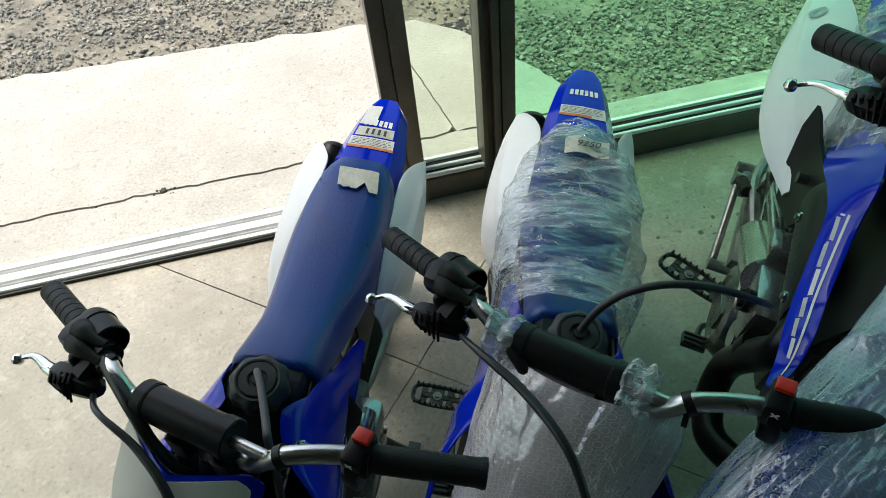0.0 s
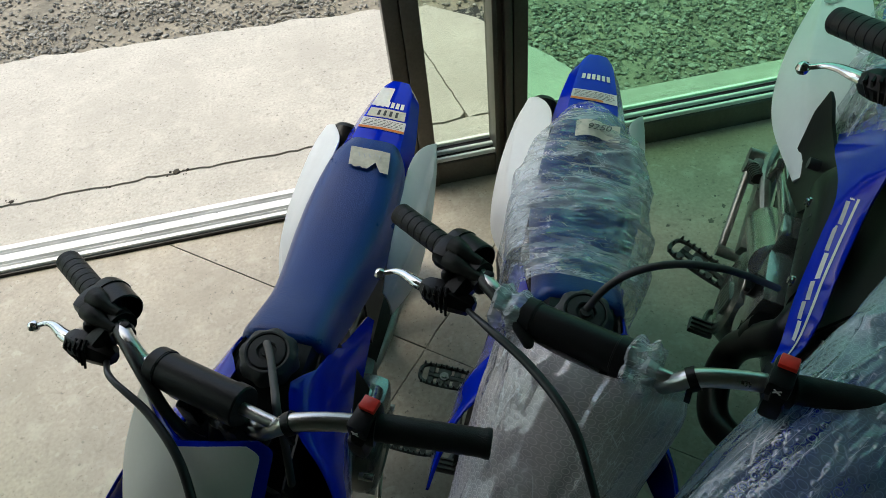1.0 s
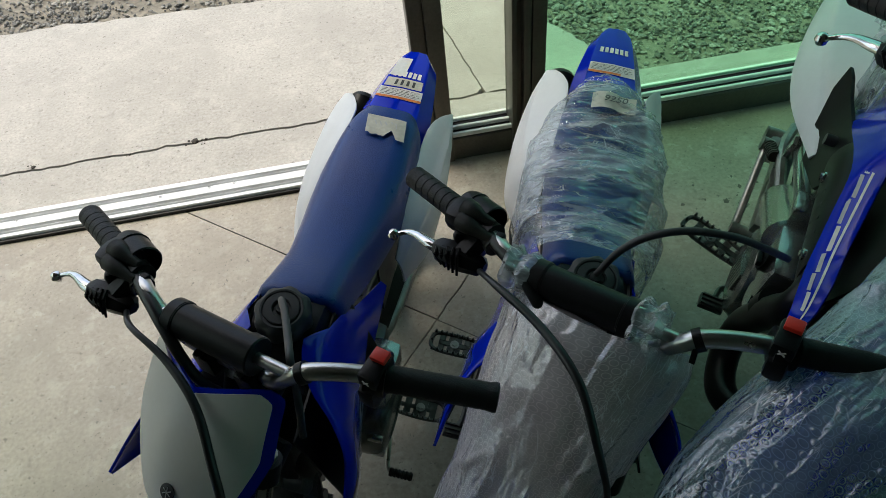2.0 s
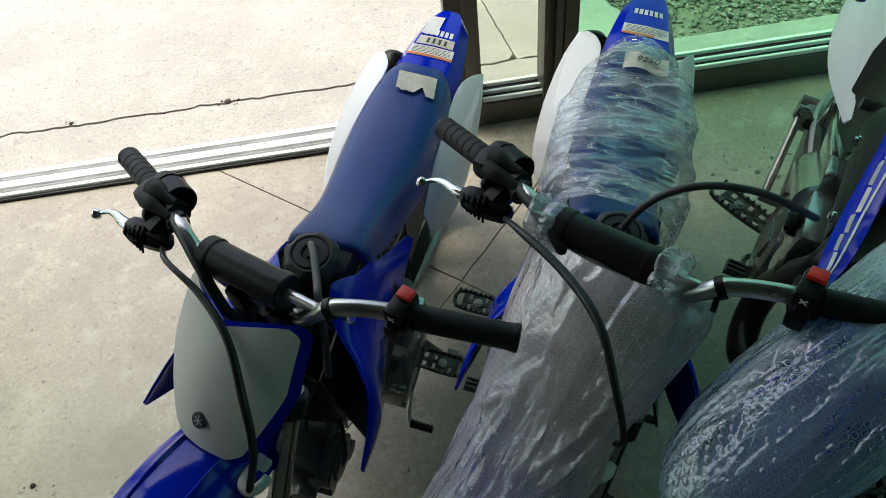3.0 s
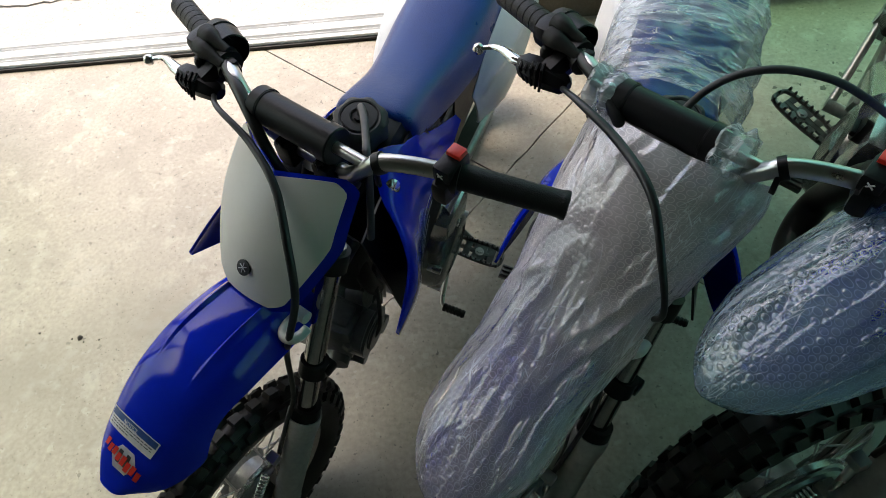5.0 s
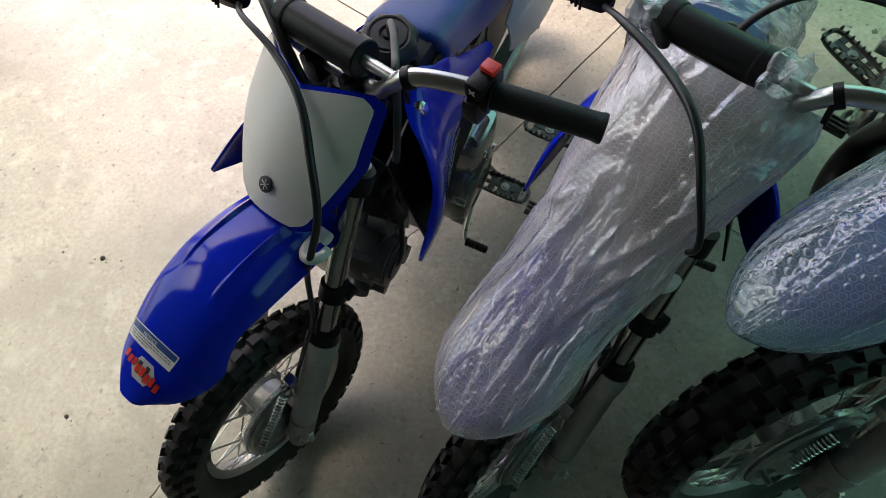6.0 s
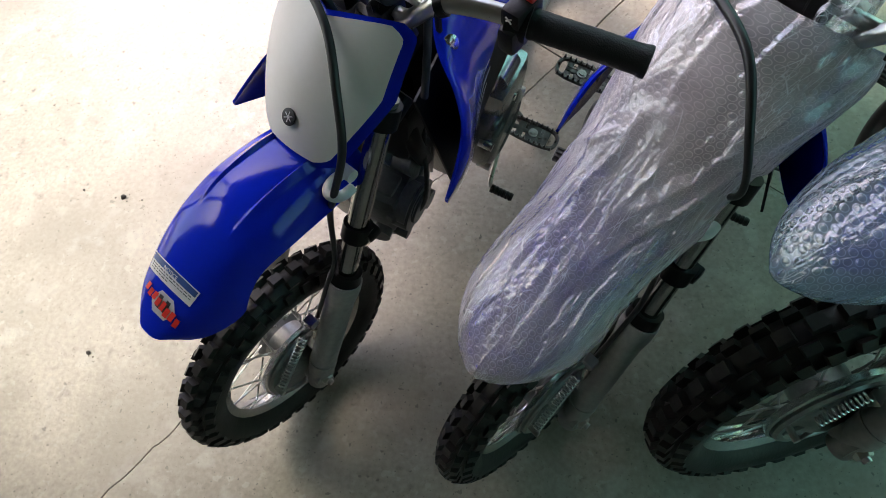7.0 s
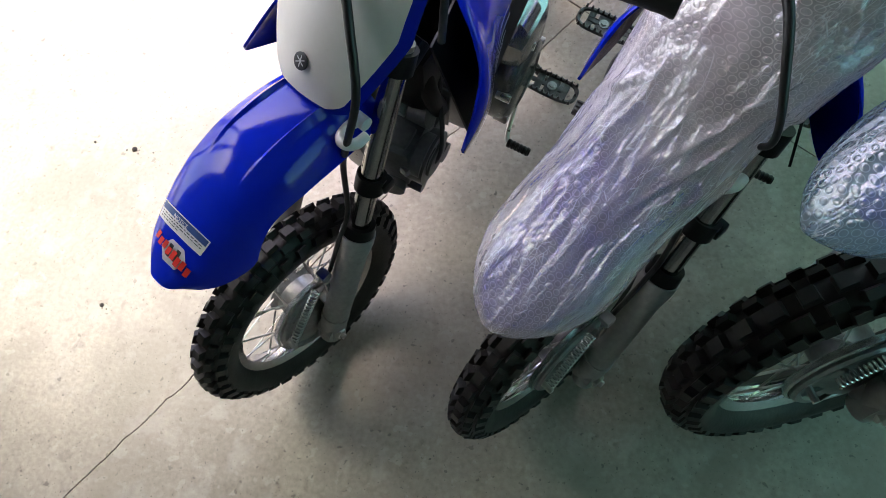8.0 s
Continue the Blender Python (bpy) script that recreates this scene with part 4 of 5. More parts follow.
    # number plate: rounded shield, white face on a blue shell
    def plate(w_top, w_mid, w_low, lift, v0, v1, notch, over=1.0):
        """Part of one bowed shield; v runs down it, lift stands off it."""
        def fn(u, v):
            s = u * 2 - 1
            side = over if s < 0 else 1.0
            if v < 0.42:
                w = w_top + (w_mid - w_top) * (v / 0.42)
            else:
                w = w_mid + (w_low - w_mid) * ((v - 0.42) / 0.58) ** 1.2
            w *= side * (1 - 0.16 * max(0.0, 1 - v / 0.07) ** 2 - 0.30 * max(0.0, 1 - (1 - v) / 0.09) ** 2.4)
            y = w * s - 0.008 * (1 - v) + 0.006 * v
            q = v0 + (v1 - v0) * v + notch * max(0.0, 1 - v * 2.0) * (1 - abs(s)) ** 1.3
            x = 0.836 + 0.136 * q + 0.008 * math.sin(q * math.pi)
            z = 0.850 - 0.152 * q + 0.008 * math.sin(q * math.pi)
            back = 0.040 * (abs(y) / 0.105) ** 2.0
            return Vector((x - back * 0.78 + lift * 0.74, y, z - back * 0.50 + lift * 0.67))
        return fn
    shell = part("plate_shell", sheet(plate(0.111, 0.113, 0.064, 0.0, -0.02, 1.035, 0.12), 24, 40, 0.004), BLUE, bike, "glossy blue number plate shell", xf)
    part("number_plate", sheet(plate(0.101, 0.101, 0.052, 0.003, 0.015, 1.015, 0.12, 1.12), 24, 40, 0.0025), CREAM, shell, "blank off-white front number plate", xf)
    badge = lathe([(0.0115, 0), (0.0115, 0.0015), (0.0105, 0.002)], 24, "z")
    part("badge", badge, INK, shell, "small round dark badge", xf @ Matrix.Translation((0.9540, -0.004, 0.7356)) @ Matrix.Rotation(radians(47), 4, "Y"))
    part("badge_mark", merged(*[box((0, 0, 0), (0.015, 0.0012, 0.0008), 0, Matrix.Rotation(a, 3, "Z")) for a in (0, 1.05, 2.1)]), DECAL, shell, "", xf @ Matrix.Translation((0.9555, -0.004, 0.7370)) @ Matrix.Rotation(radians(47), 4, "Y"))

    # front fender: flat-topped scoop with two creased ridges, sides drawn down, a bluntly pointed lip
    fx = (0.0, 0.20, 0.42, 0.58, 0.665, 0.71, 0.79, 0.89, 0.96, 1.0)
    fw = (0.070, 0.080, 0.082, 0.079, 0.081, 0.084, 0.079, 0.066, 0.047, 0.029)
    ft = (0.668, 0.694, 0.703, 0.693, 0.680, 0.671, 0.654, 0.634, 0.619, 0.611)
    fe = (0.622, 0.636, 0.647, 0.645, 0.628, 0.613, 0.606, 0.604, 0.602, 0.601)

    def fender(u, v):
        s = u * 2 - 1
        a = abs(s)
        w, top, rim = ease(v, fx, fw) * (0.72 if big else 0.90 if wrapped else 1.0), ease(v, fx, ft), ease(v, fx, fe)
        y = w * (1.10 * a - 0.10 * a ** 4)
        fall = 0.55 * a ** 2.1 + 0.45 * a ** 6
        ridge = 0.0065 * max(0.0, 1 - (a - 0.40) / 0.13 if a > 0.40 else 1 - (0.40 - a) / 0.05) * max(0.0, 1 - (v / 0.58) ** 3)
        return Vector((0.905 + 0.366 * v - 0.016 * a ** 3 * max(0.0, v - 0.7) / 0.3, math.copysign(y, s) + 0.004 * v, top - (top - rim) * fall + ridge))
    fn = part("front_fender", sheet(fender, 80, 44, 0.004), BLUE, bike, "glossy blue front fender", xf)
    if not wrapped:
        def on_fender(u0, u1, v0, v1, lift):
            def f(u, v):
                p0 = fender(u0 + (u1 - u0) * u, v0 + (v1 - v0) * v)
                return p0 + Vector((0, 0, lift))
            return f
        part("notice_label", sheet(on_fender(0.165, 0.735, 0.772, 0.832, 0.0014), 12, 6, 0), LABEL, fn, "white and blue notice label", xf)
        part("notice_band", sheet(on_fender(0.175, 0.725, 0.776, 0.797, 0.0020), 12, 4, 0), BAND, fn, "", xf)
        rnd = random.Random(8)
        for k in range(3):
            q = 0.20
            while q < (0.70 if k < 2 else 0.46):
                w0 = rnd.uniform(0.018, 0.045)
                part("print_line", sheet(on_fender(q, q + w0, 0.8025 + 0.0085 * k, 0.8055 + 0.0085 * k, 0.0020), 3, 1, 0), INK, fn, "", xf)
                q += w0 + 0.012
        txt = bpy.data.curves.new("notice_text", "FONT")
        txt.body, txt.size, txt.align_x, txt.align_y, txt.extrude = "NOTICE", 0.0078, "CENTER", "CENTER", 0.0002
        txt.materials.append(LABEL)
        to = new("notice_text", txt)
        to.parent = fn
        q = fender(0.45, 0.7865)
        across = (fender(0.51, 0.7865) - fender(0.39, 0.7865)).normalized()
        rear = (fender(0.45, 0.765) - fender(0.45, 0.81)).normalized()
        up = across.cross(rear).normalized()
        rear = up.cross(across)
        to.matrix_basis = xf @ Matrix((across, rear, up)).transposed().to_4x4().copy()
        to.matrix_basis.translation = xf @ (q + up * 0.0034)
        # dealer mark: grey six-sided shape with dark bars, two lines of red letter-sized bars slung across it
        def on_lip(y, x, lift):
            """A place on the lip by its offset across and its distance along."""
            v = (x - 0.905) / 0.366
            w = ease(v, fx, fw)
            p0 = fender(0.5 + 0.5 * min(1.0, max(-1.0, y / (w * 1.06))), v)
            return p0 + Vector((0, 0, lift))
        part("dealer_mark", sheet(lambda u, v: on_lip(0.004 + 0.023 * u * math.cos(math.pi / 3 * round(v * 6)), 1.231 + 0.016 * u * math.sin(math.pi / 3 * round(v * 6)), 0.0016), 5, 6, 0), DECAL, fn, "grey and red dealer sticker", xf)
        for k in range(2):
            part("dealer_bar", sheet(lambda u, v, k=k: on_lip(-0.007 + 0.014 * k + 0.007 * u, 1.222 + 0.016 * v, 0.0022), 3, 4, 0), INK, fn, "", xf)
        for j in range(8):
            y0 = -0.034 + 0.0092 * j
            x0 = 1.221 + 0.0012 * j + 0.002 * (j % 2)
            part("dealer_letter", sheet(lambda u, v, y0=y0, x0=x0, j=j: on_lip(y0 + 0.0072 * u - 0.002 * v, x0 + (0.010 + 0.002 * (j > 3)) * v, 0.0030), 3, 3, 0), RED, fn, "", xf)
    if wrapped:
        # bubble wrap bagged over plate and fender
        st = ((0.822, 0.858, 0.114, 0.010), (0.850, 0.840, 0.121, 0.020), (0.885, 0.806, 0.115, 0.032), (0.925, 0.765, 0.102, 0.042), (0.965, 0.722, 0.094, 0.05), (1.01, 0.693, 0.090, 0.051), (1.07, 0.672, 0.084, 0.048), (1.11, 0.660, 0.083, 0.047), (1.15, 0.645, 0.085, 0.046), (1.19, 0.634, 0.082, 0.040), (1.23, 0.622, 0.066, 0.032), (1.258, 0.614, 0.043, 0.022), (1.272, 0.610, 0.026, 0.014), (1.280, 0.608, 0.008, 0.006))
        if big:
            st = ((0.822, 0.852, 0.086, 0.006), (0.850, 0.832, 0.092, 0.013), (0.885, 0.798, 0.090, 0.021), (0.925, 0.760, 0.085, 0.027), (0.965, 0.730, 0.080, 0.034), (1.01, 0.708, 0.078, 0.040), (1.07, 0.692, 0.076, 0.044), (1.13, 0.682, 0.075, 0.044), (1.19, 0.666, 0.073, 0.040), (1.24, 0.652, 0.066, 0.036), (1.28, 0.640, 0.052, 0.030), (1.307, 0.632, 0.034, 0.021), (1.320, 0.628, 0.018, 0.012), (1.327, 0.626, 0.005, 0.004))
        cs = smooth_path([Vector((a, b, 0)) for a, b, c_, d_ in st], 8)
        ws = smooth_path([Vector((c_, d_, 0)) for a, b, c_, d_ in st], 8)
        rings, around, run_v = [], [], 0.0
        tip = st[-1][0]
        for k, (q, w) in enumerate(zip(cs, ws)):
            t = cs[min(k + 1, len(cs) - 1)] - cs[max(k - 1, 0)]
            nrm = Vector((-t.y, 0, t.x)).normalized()
            if nrm.z < 0:
                nrm = -nrm
            if k:
                run_v += (q - cs[k - 1]).length
            ring, arc = [], []
            for j in range(180):
                a = 2 * math.pi * j / 180
                ca, sa = math.cos(a), math.sin(a)
                e = Vector((q.x, math.copysign(abs(ca) ** 0.85, ca) * max(w.x, 0.003) * (1.06 if ca > 0 and q.x < 0.93 and not big else 1.0) + 0.006 * max(0.0, q.x - 0.9) / 0.3, q.y)) + nrm * (math.copysign(abs(sa) ** 0.8, sa) * max(w.y, 0.002))
                fold = (1 - abs(wrinkle((e.x * 0.55 + e.y * 0.5, e.y * 1.5, e.z * 0.5), 13, 1.6))) ** 4
                pull = wrinkle((e.x * 0.5, e.y * 1.6, e.z * 0.6), 11, 0.0035) + 0.0018 * fold + wrinkle((e.x, e.y * 1.4, e.z), 34, 0.0012)
                # long slack folds slanting down from the plate, tightest at the neck of the bag
                neck = max(0.0, 1 - abs(q.x - 0.99) / 0.15)
                g = noise.noise(Vector((ca * 2.2 + q.x * 5.5, sa * 1.2 - q.x * 3.0, 1.0 + q.x * 3.0)))
                pull += 0.0045 * neck * (max(0.0, 1 - abs(g) * 3.0) ** 2 - 0.25)
                pull *= min(1.0, max(0.06, (tip - q.x) / 0.16))
                away = (e - Vector((q.x, 0, q.y))).normalized()
                bend = 0.040 * (abs(e.y) / 0.105) ** 2 * max(0.0, min(1.0, (0.965 - q.x) / 0.1))
                ring.append(e + away * pull - Vector((bend * 0.78, 0, bend * 0.5)))
                arc.append(((j / 180 - 0.25 + 0.5) % 1.0 - 0.5) * 2 * math.pi * (w.x + w.y) * 0.52)
            rings.append(ring)
            around.append((run_v, arc))
        if not big:
            for y0, y1 in ((-0.125, -0.085), (0.050, 0.088)):
                rg = []
                for k in range(13):
                    y = y0 + (y1 - y0) * k / 12
                    rr = 0.030 + 0.004 * math.sin(k * 0.9)
                    rg.append([Vector((0.790 + (rr + wrinkle((0.3 * j, y * 40, 0), 1.7, 0.012)) * math.cos(2 * math.pi * j / 24), y, 0.860 + (rr + wrinkle((0.3 * j, y * 40, 3), 1.7, 0.012)) * math.sin(2 * math.pi * j / 24))) for j in range(24)])
                part("bar_film", loft(rg), FILM, bike, "crinkled clear tape round the bar", xf)
        bag = loft(rings)
        bag.verts.index_update()
        lay = bag.loops.layers.uv.new("UVMap")
        for f in bag.faces:
            hi = max(around[v.index // 180][1][v.index % 180] for v in f.verts)
            for lp in f.loops:
                k, j = divmod(lp.vert.index, 180)
                u0 = around[k][1][j]
                lp[lay].uv = (hi if hi - u0 > 0.1 else u0, around[k][0])
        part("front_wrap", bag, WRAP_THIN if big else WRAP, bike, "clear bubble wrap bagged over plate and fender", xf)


def small_bike(label, m, lean, steer, wrapped, s=1.0):
    bike = new("motorcycle")
    bike.matrix_world = m @ Matrix.Rotation(radians(-lean), 4, "X") @ Matrix.Scale(s, 4)
    tagged(bike, label, "motorcycle", group="parked motorcycles")
    I = Matrix.Identity(4)
    xf = Matrix.Translation(STEM) @ Matrix.Rotation(radians(-steer), 4, STEM_AXIS) @ Matrix.Translation(-STEM)
    chassis(bike, I, wrapped)
    front_end(bike, xf, wrapped, False)
    return bike


def seat_bm():
    prof = ((0.614, 0.698, 0.052, 0.028), (0.600, 0.712, 0.066, 0.045), (0.56, 0.702, 0.067, 0.06), (0.49, 0.677, 0.068, 0.075), (0.41, 0.660, 0.076, 0.08), (0.32, 0.652, 0.085, 0.08), (0.24, 0.654, 0.086, 0.075), (0.16, 0.660, 0.080, 0.065), (0.10, 0.660, 0.070, 0.05), (0.06, 0.654, 0.052, 0.03))
    cs = smooth_path([Vector((a, b, 0)) for a, b, c, d in prof], 4)
    ws = smooth_path([Vector((c, d, 0)) for a, b, c, d in prof], 4)
    rings = []
    for q, w in zip(cs, ws):
        ring = []
        for y, z in ((-1.12, -1.0), (-1.12, -0.75), (-1.04, -0.45), (-0.93, -0.22), (-0.80, -0.09), (-0.64, -0.025), (-0.4, 0.0), (0, 0.01), (0.4, 0.0), (0.64, -0.025), (0.80, -0.09), (0.93, -0.22), (1.04, -0.45), (1.12, -0.75), (1.12, -1.0)):
            ring.append(Vector((q.x, y * w.x, q.y + z * w.y)))
        rings.append(ring)
    return loft(rings)


def chassis(bike, I, wrapped, big=False):
    """Frame, engine, bodywork and rear wheel of the small motorcycle."""
    seat = part("seat", seat_bm(), SEAT, bike, "blue pebbled vinyl seat")

    def tail(u, v):
        s = u * 2 - 1
        x = 0.16 - 0.348 * v
        w = (ease(v, (0, 0.4, 0.78, 0.92, 1), (0.092, 0.086, 0.066, 0.054, 0.034)))
        z = 0.628 + 0.012 * math.sin(v * 2.2) - 0.010 * v
        droop = 0.050 * max(0, abs(s) - 0.62) / 0.38 * (1 - 0.5 * v) + 0.004 * abs(s)
        return Vector((x, w * (s if abs(s) < 0.62 else math.copysign(0.62 + (abs(s) - 0.62) * 0.85, s)), z - droop))
    rf = part("rear_fender", sheet(tail, 22, 24, 0.004), BLUE, bike, "glossy blue rear fender")

    def on_tail(u0, u1, v0, v1, lift):
        return lambda u, v: tail(u0 + (u1 - u0) * u, v0 + (v1 - v0) * v) + Vector((0, 0, lift))
    # maker's name shown as plain bars, then the warning label
    for j in range(6):
        part("name_bar", sheet(on_tail(0.27 + 0.08 * j, 0.325 + 0.08 * j, 0.685, 0.745, 0.0012), 2, 2, 0), LABEL, rf)
    part("warning_label", sheet(on_tail(0.19, 0.81, 0.455, 0.562, 0.0012), 6, 4, 0), LABEL, rf, "white warning label with an orange edge")
    part("warning_edge", sheet(on_tail(0.19, 0.62 if wrapped else 0.81, 0.455, 0.476, 0.0018), 6, 2, 0), ORANGE, rf)
    rnd = random.Random(5)
    for k in range(5):
        q = 0.225
        while q < 0.74:
            w0 = rnd.uniform(0.03, 0.08)
            part("print_line", sheet(on_tail(q, min(0.775, q + w0), 0.486 + 0.014 * k, 0.4905 + 0.014 * k, 0.0018), 3, 1, 0), CAP, rf)
            q += w0 + 0.018
    if not wrapped:
        def torn(u, v):
            y = -0.036 + 0.084 * u + 0.010 * v
            bite = 0.022 * max(0.0, 1 - abs(u - 0.62) / 0.16) + 0.005 * noise.noise(Vector((u * 9, 1, 0)))
            x = 0.104 + (0.056 - bite + 0.006 * u) * v
            return Vector((x, y, 0.6675 - 0.25 * max(0.0, abs(y) - 0.03) ** 1.2 - 0.02 * max(0, 0.13 - x)))
        part("paper_sticker", sheet(torn, 40, 8, 0), STICKER, seat, "torn pale paper sticker")
        for k in range(5):
            part("pen_stroke", sheet(lambda u, v, k=k: torn(0.2 + 0.13 * k + 0.03 * u + 0.04 * v, 0.3 + 0.2 * v) + Vector((0, 0, 0.0008)), 2, 3, 0), DECAL, seat)
        part("tape_scrap", sheet(on_tail(0.22, 0.78, 0.575, 0.665, 0.0016), 8, 5, 0.0004), STICKER, rf, "torn strip of tape with worn writing")
        part("tape_scrap", sheet(on_tail(0.20, 0.46, 0.69, 0.90, 0.0018), 6, 6, 0.0003), LABEL, rf, "peeling clear and white tape")
        for k in range(4):
            part("pen_stroke", sheet(on_tail(0.36 + 0.09 * k, 0.40 + 0.09 * k, 0.59, 0.645, 0.0024), 2, 3, 0), INK, rf)
    for s in (1, -1):
        def side(u, v):
            # u: front to tail; v: top to bottom
            x = 0.36 - 0.40 * u
            top = (ease(u, (0, 0.2, 0.6, 0.9, 1), (0.53, 0.600, 0.614, 0.606, 0.588)))
            low = (ease(u, (0, 0.3, 0.6, 0.85, 1), (0.46, 0.43, 0.47, 0.535, 0.578)))
            yt = (ease(u, (0, 0.3, 0.8, 1), (0.098, 0.094, 0.086, 0.12)))
            yb = (ease(u, (0, 0.3, 0.6, 0.85, 1), (0.125, 0.168, 0.178, 0.164, 0.142) if s < 0 else (0.118, 0.142, 0.146, 0.136, 0.122)))
            if big:
                x = 0.49 - 0.51 * u
                top = (ease(u, (0, 0.25, 0.5, 0.85, 1), (0.49, 0.585, 0.61, 0.61, 0.585)))
                low = (ease(u, (0, 0.23, 0.38, 0.65, 1), (0.475, 0.475, 0.49, 0.51, 0.545)))
                yt = (ease(u, (0, 0.25, 0.6, 1), (0.152, 0.125, 0.115, 0.145)))
                yb = (ease(u, (0, 0.23, 0.38, 0.65, 1), (0.160, 0.204, 0.219, 0.212, 0.180)))
            return Vector((x, s * (yt + (yb - yt) * math.sin(v * 1.571) ** 0.9 + 0.007 * max(0.0, 1 - abs(v - 0.34 - 0.2 * u) / 0.12) * min(1.0, u * 5, (1 - u) * 5)), top + (low - top) * v ** 1.15))
        sp = part("side_panel", sheet(side, 32, 28, 0.004), WHITE, bike, "white plastic side panel")
        if big:
            part("panel_oval", sheet(lambda u, v: side(0.76 + 0.03 * (0.5 + 0.5 * u) * math.cos(v * 6.2832), 0.36 + 0.10 * (0.5 + 0.5 * u) * math.sin(v * 6.2832)) + Vector((0, s * 0.003, 0.002)), 3, 20, 0), ALU, sp, "small grey oval inset")

        tops = smooth_path([(0.44, 0.090, 0.560), (0.54, 0.079, 0.622), (0.615, 0.072, 0.688), (0.69, 0.069, 0.714), (0.752, 0.094, 0.700), (0.79, 0.130, 0.684), (0.83, 0.154, 0.664), (0.87, 0.166, 0.648), (0.918, 0.174, 0.632)], 4)
        lows = smooth_path([(0.44, 0.102, 0.550), (0.52, 0.118, 0.520), (0.60, 0.133, 0.500), (0.67, 0.145, 0.495), (0.725, 0.153, 0.500), (0.765, 0.159, 0.512), (0.81, 0.165, 0.535), (0.86, 0.171, 0.572), (0.917, 0.1755, 0.622)], 4)
        if s > 0 and not big:
            lows = smooth_path([(0.44, 0.102, 0.550), (0.52, 0.108, 0.528), (0.60, 0.116, 0.518), (0.67, 0.126, 0.516), (0.725, 0.138, 0.518), (0.765, 0.150, 0.524), (0.81, 0.161, 0.541), (0.86, 0.170, 0.574), (0.917, 0.1755, 0.622)], 4)

        if big and s < 0:
            tops = smooth_path([(0.44, 0.095, 0.600), (0.56, 0.105, 0.665), (0.667, 0.122, 0.690), (0.70, 0.125, 0.645), (0.742, 0.128, 0.612), (0.787, 0.133, 0.588), (0.838, 0.140, 0.576), (0.883, 0.152, 0.560), (0.922, 0.178, 0.552)], 4)
            lows = smooth_path([(0.44, 0.125, 0.550), (0.53, 0.142, 0.580), (0.60, 0.146, 0.605), (0.667, 0.149, 0.614), (0.713, 0.152, 0.585), (0.778, 0.158, 0.553), (0.82, 0.163, 0.548), (0.866, 0.168, 0.545), (0.921, 0.180, 0.546)], 4)

        def shroud(u, v):
            # u: rear to front tip; v: top edge to bottom edge
            k = u * (len(tops) - 1)
            n = min(int(k), len(tops) - 2)
            t, l = tops[n].lerp(tops[n + 1], k - n), lows[n].lerp(lows[n + 1], k - n)
            p = t.lerp(l, v)
            p.y += (0.005 if big and s < 0 else 0.012 + (0.024 if s < 0 else 0.008) * math.exp(-((u - 0.47) / 0.12) ** 2)) * math.sin(v ** 0.75 * math.pi) * min(1.0, (1 - u) * 4, u * 3.2)
            return Vector((p.x, s * p.y, p.z))

        def shroud_over(u, v):
            """The shroud with its flange turned in over the tank."""
            if v > 0.2:
                return shroud(u, (v - 0.2) / 0.8)
            p = shroud(u, 0.0)
            wide = (0.0 if big and s < 0 else 0.026) * max(0.0, min(1.0, (0.83 - p.x) / 0.1)) * max(0.0, min(1.0, (p.x - 0.645) / 0.04))
            k = 1 - v / 0.2
            return Vector((p.x, p.y - s * wide * k, p.z + 0.010 * math.sin(k * 1.571) * wide / 0.026))
        sh = part("shroud", sheet(shroud_over, 30, 20, 0.004), BLUE, bike, "glossy blue tank shroud")
        for k in range(2):
            part("shroud_stripe", sheet(lambda u, v, k=k: shroud(0.30 + 0.62 * u, 0.70 + 0.10 * k - 0.10 * u + (0.018 + 0.02 * k) * v) + Vector((0, s * 0.0025, 0.0008)), 20, 1, 0), DECAL if k else LABEL, sh)
        if not big:
            for v0, dv, mt in ((0.885, 0.022, LABEL), (0.93, 0.012, DECAL)):
                part("shroud_stripe", sheet(lambda u, v, v0=v0, dv=dv: shroud(0.34 + 0.60 * u, v0 + dv * v) + Vector((0.0004, s * 0.0026, 0.0006)), 20, 1, 0), mt, sh)
        if big:
            for k in range(7):
                part("decal_bar", sheet(lambda u, v, k=k: shroud(0.30 + 0.080 * k + 0.074 * u, 0.40 + 0.16 * v + 0.05 * (k % 3) - 0.05 * u) + Vector((0, s * 0.0026, 0.0045 if s < 0 else 0.001)), 5, 3, 0), DECAL if k % 3 else LABEL, sh)
            part("decal_bar", sheet(lambda u, v: shroud(0.30 + 0.62 * u, 0.22 + 0.07 * v) + Vector((0, s * 0.0026, 0.0045 if s < 0 else 0.001)), 20, 1, 0), LABEL, sh)
        scr = merged(lathe([(0.011, 0), (0.011, 0.003), (0.006, 0.006)], 16, "z"), box((0, 0, 0.0062), (0.009, 0.0018, 0.001)), box((0, 0, 0.0062), (0.0018, 0.009, 0.001)))
        part("shroud_screw", scr, CHROME, sh, "", Matrix.Translation((0.728, s * 0.082, 0.70)) @ Matrix.Rotation(radians(-48 * s), 4, "X") @ Matrix.Rotation(radians(25), 4, "Y") @ Matrix.Scale(1.25, 4))
        # black inner panel, put in for the shade of the hollow behind the shroud
        part("inner_dark_fill", sheet(lambda u, v: Vector((0.56 + 0.27 * u, s * (0.060 + 0.066 * v + 0.02 * u), 0.690 - 0.18 * v)), 6, 4, 0.004), BLACK, bike)
        part("seat_side", sheet(lambda u, v: Vector((0.43 - 0.14 * u, s * (0.082 + 0.012 * v), 0.59 - 0.14 * v * (1 - 0.35 * u))), 5, 4, 0.004), BLACK, bike)

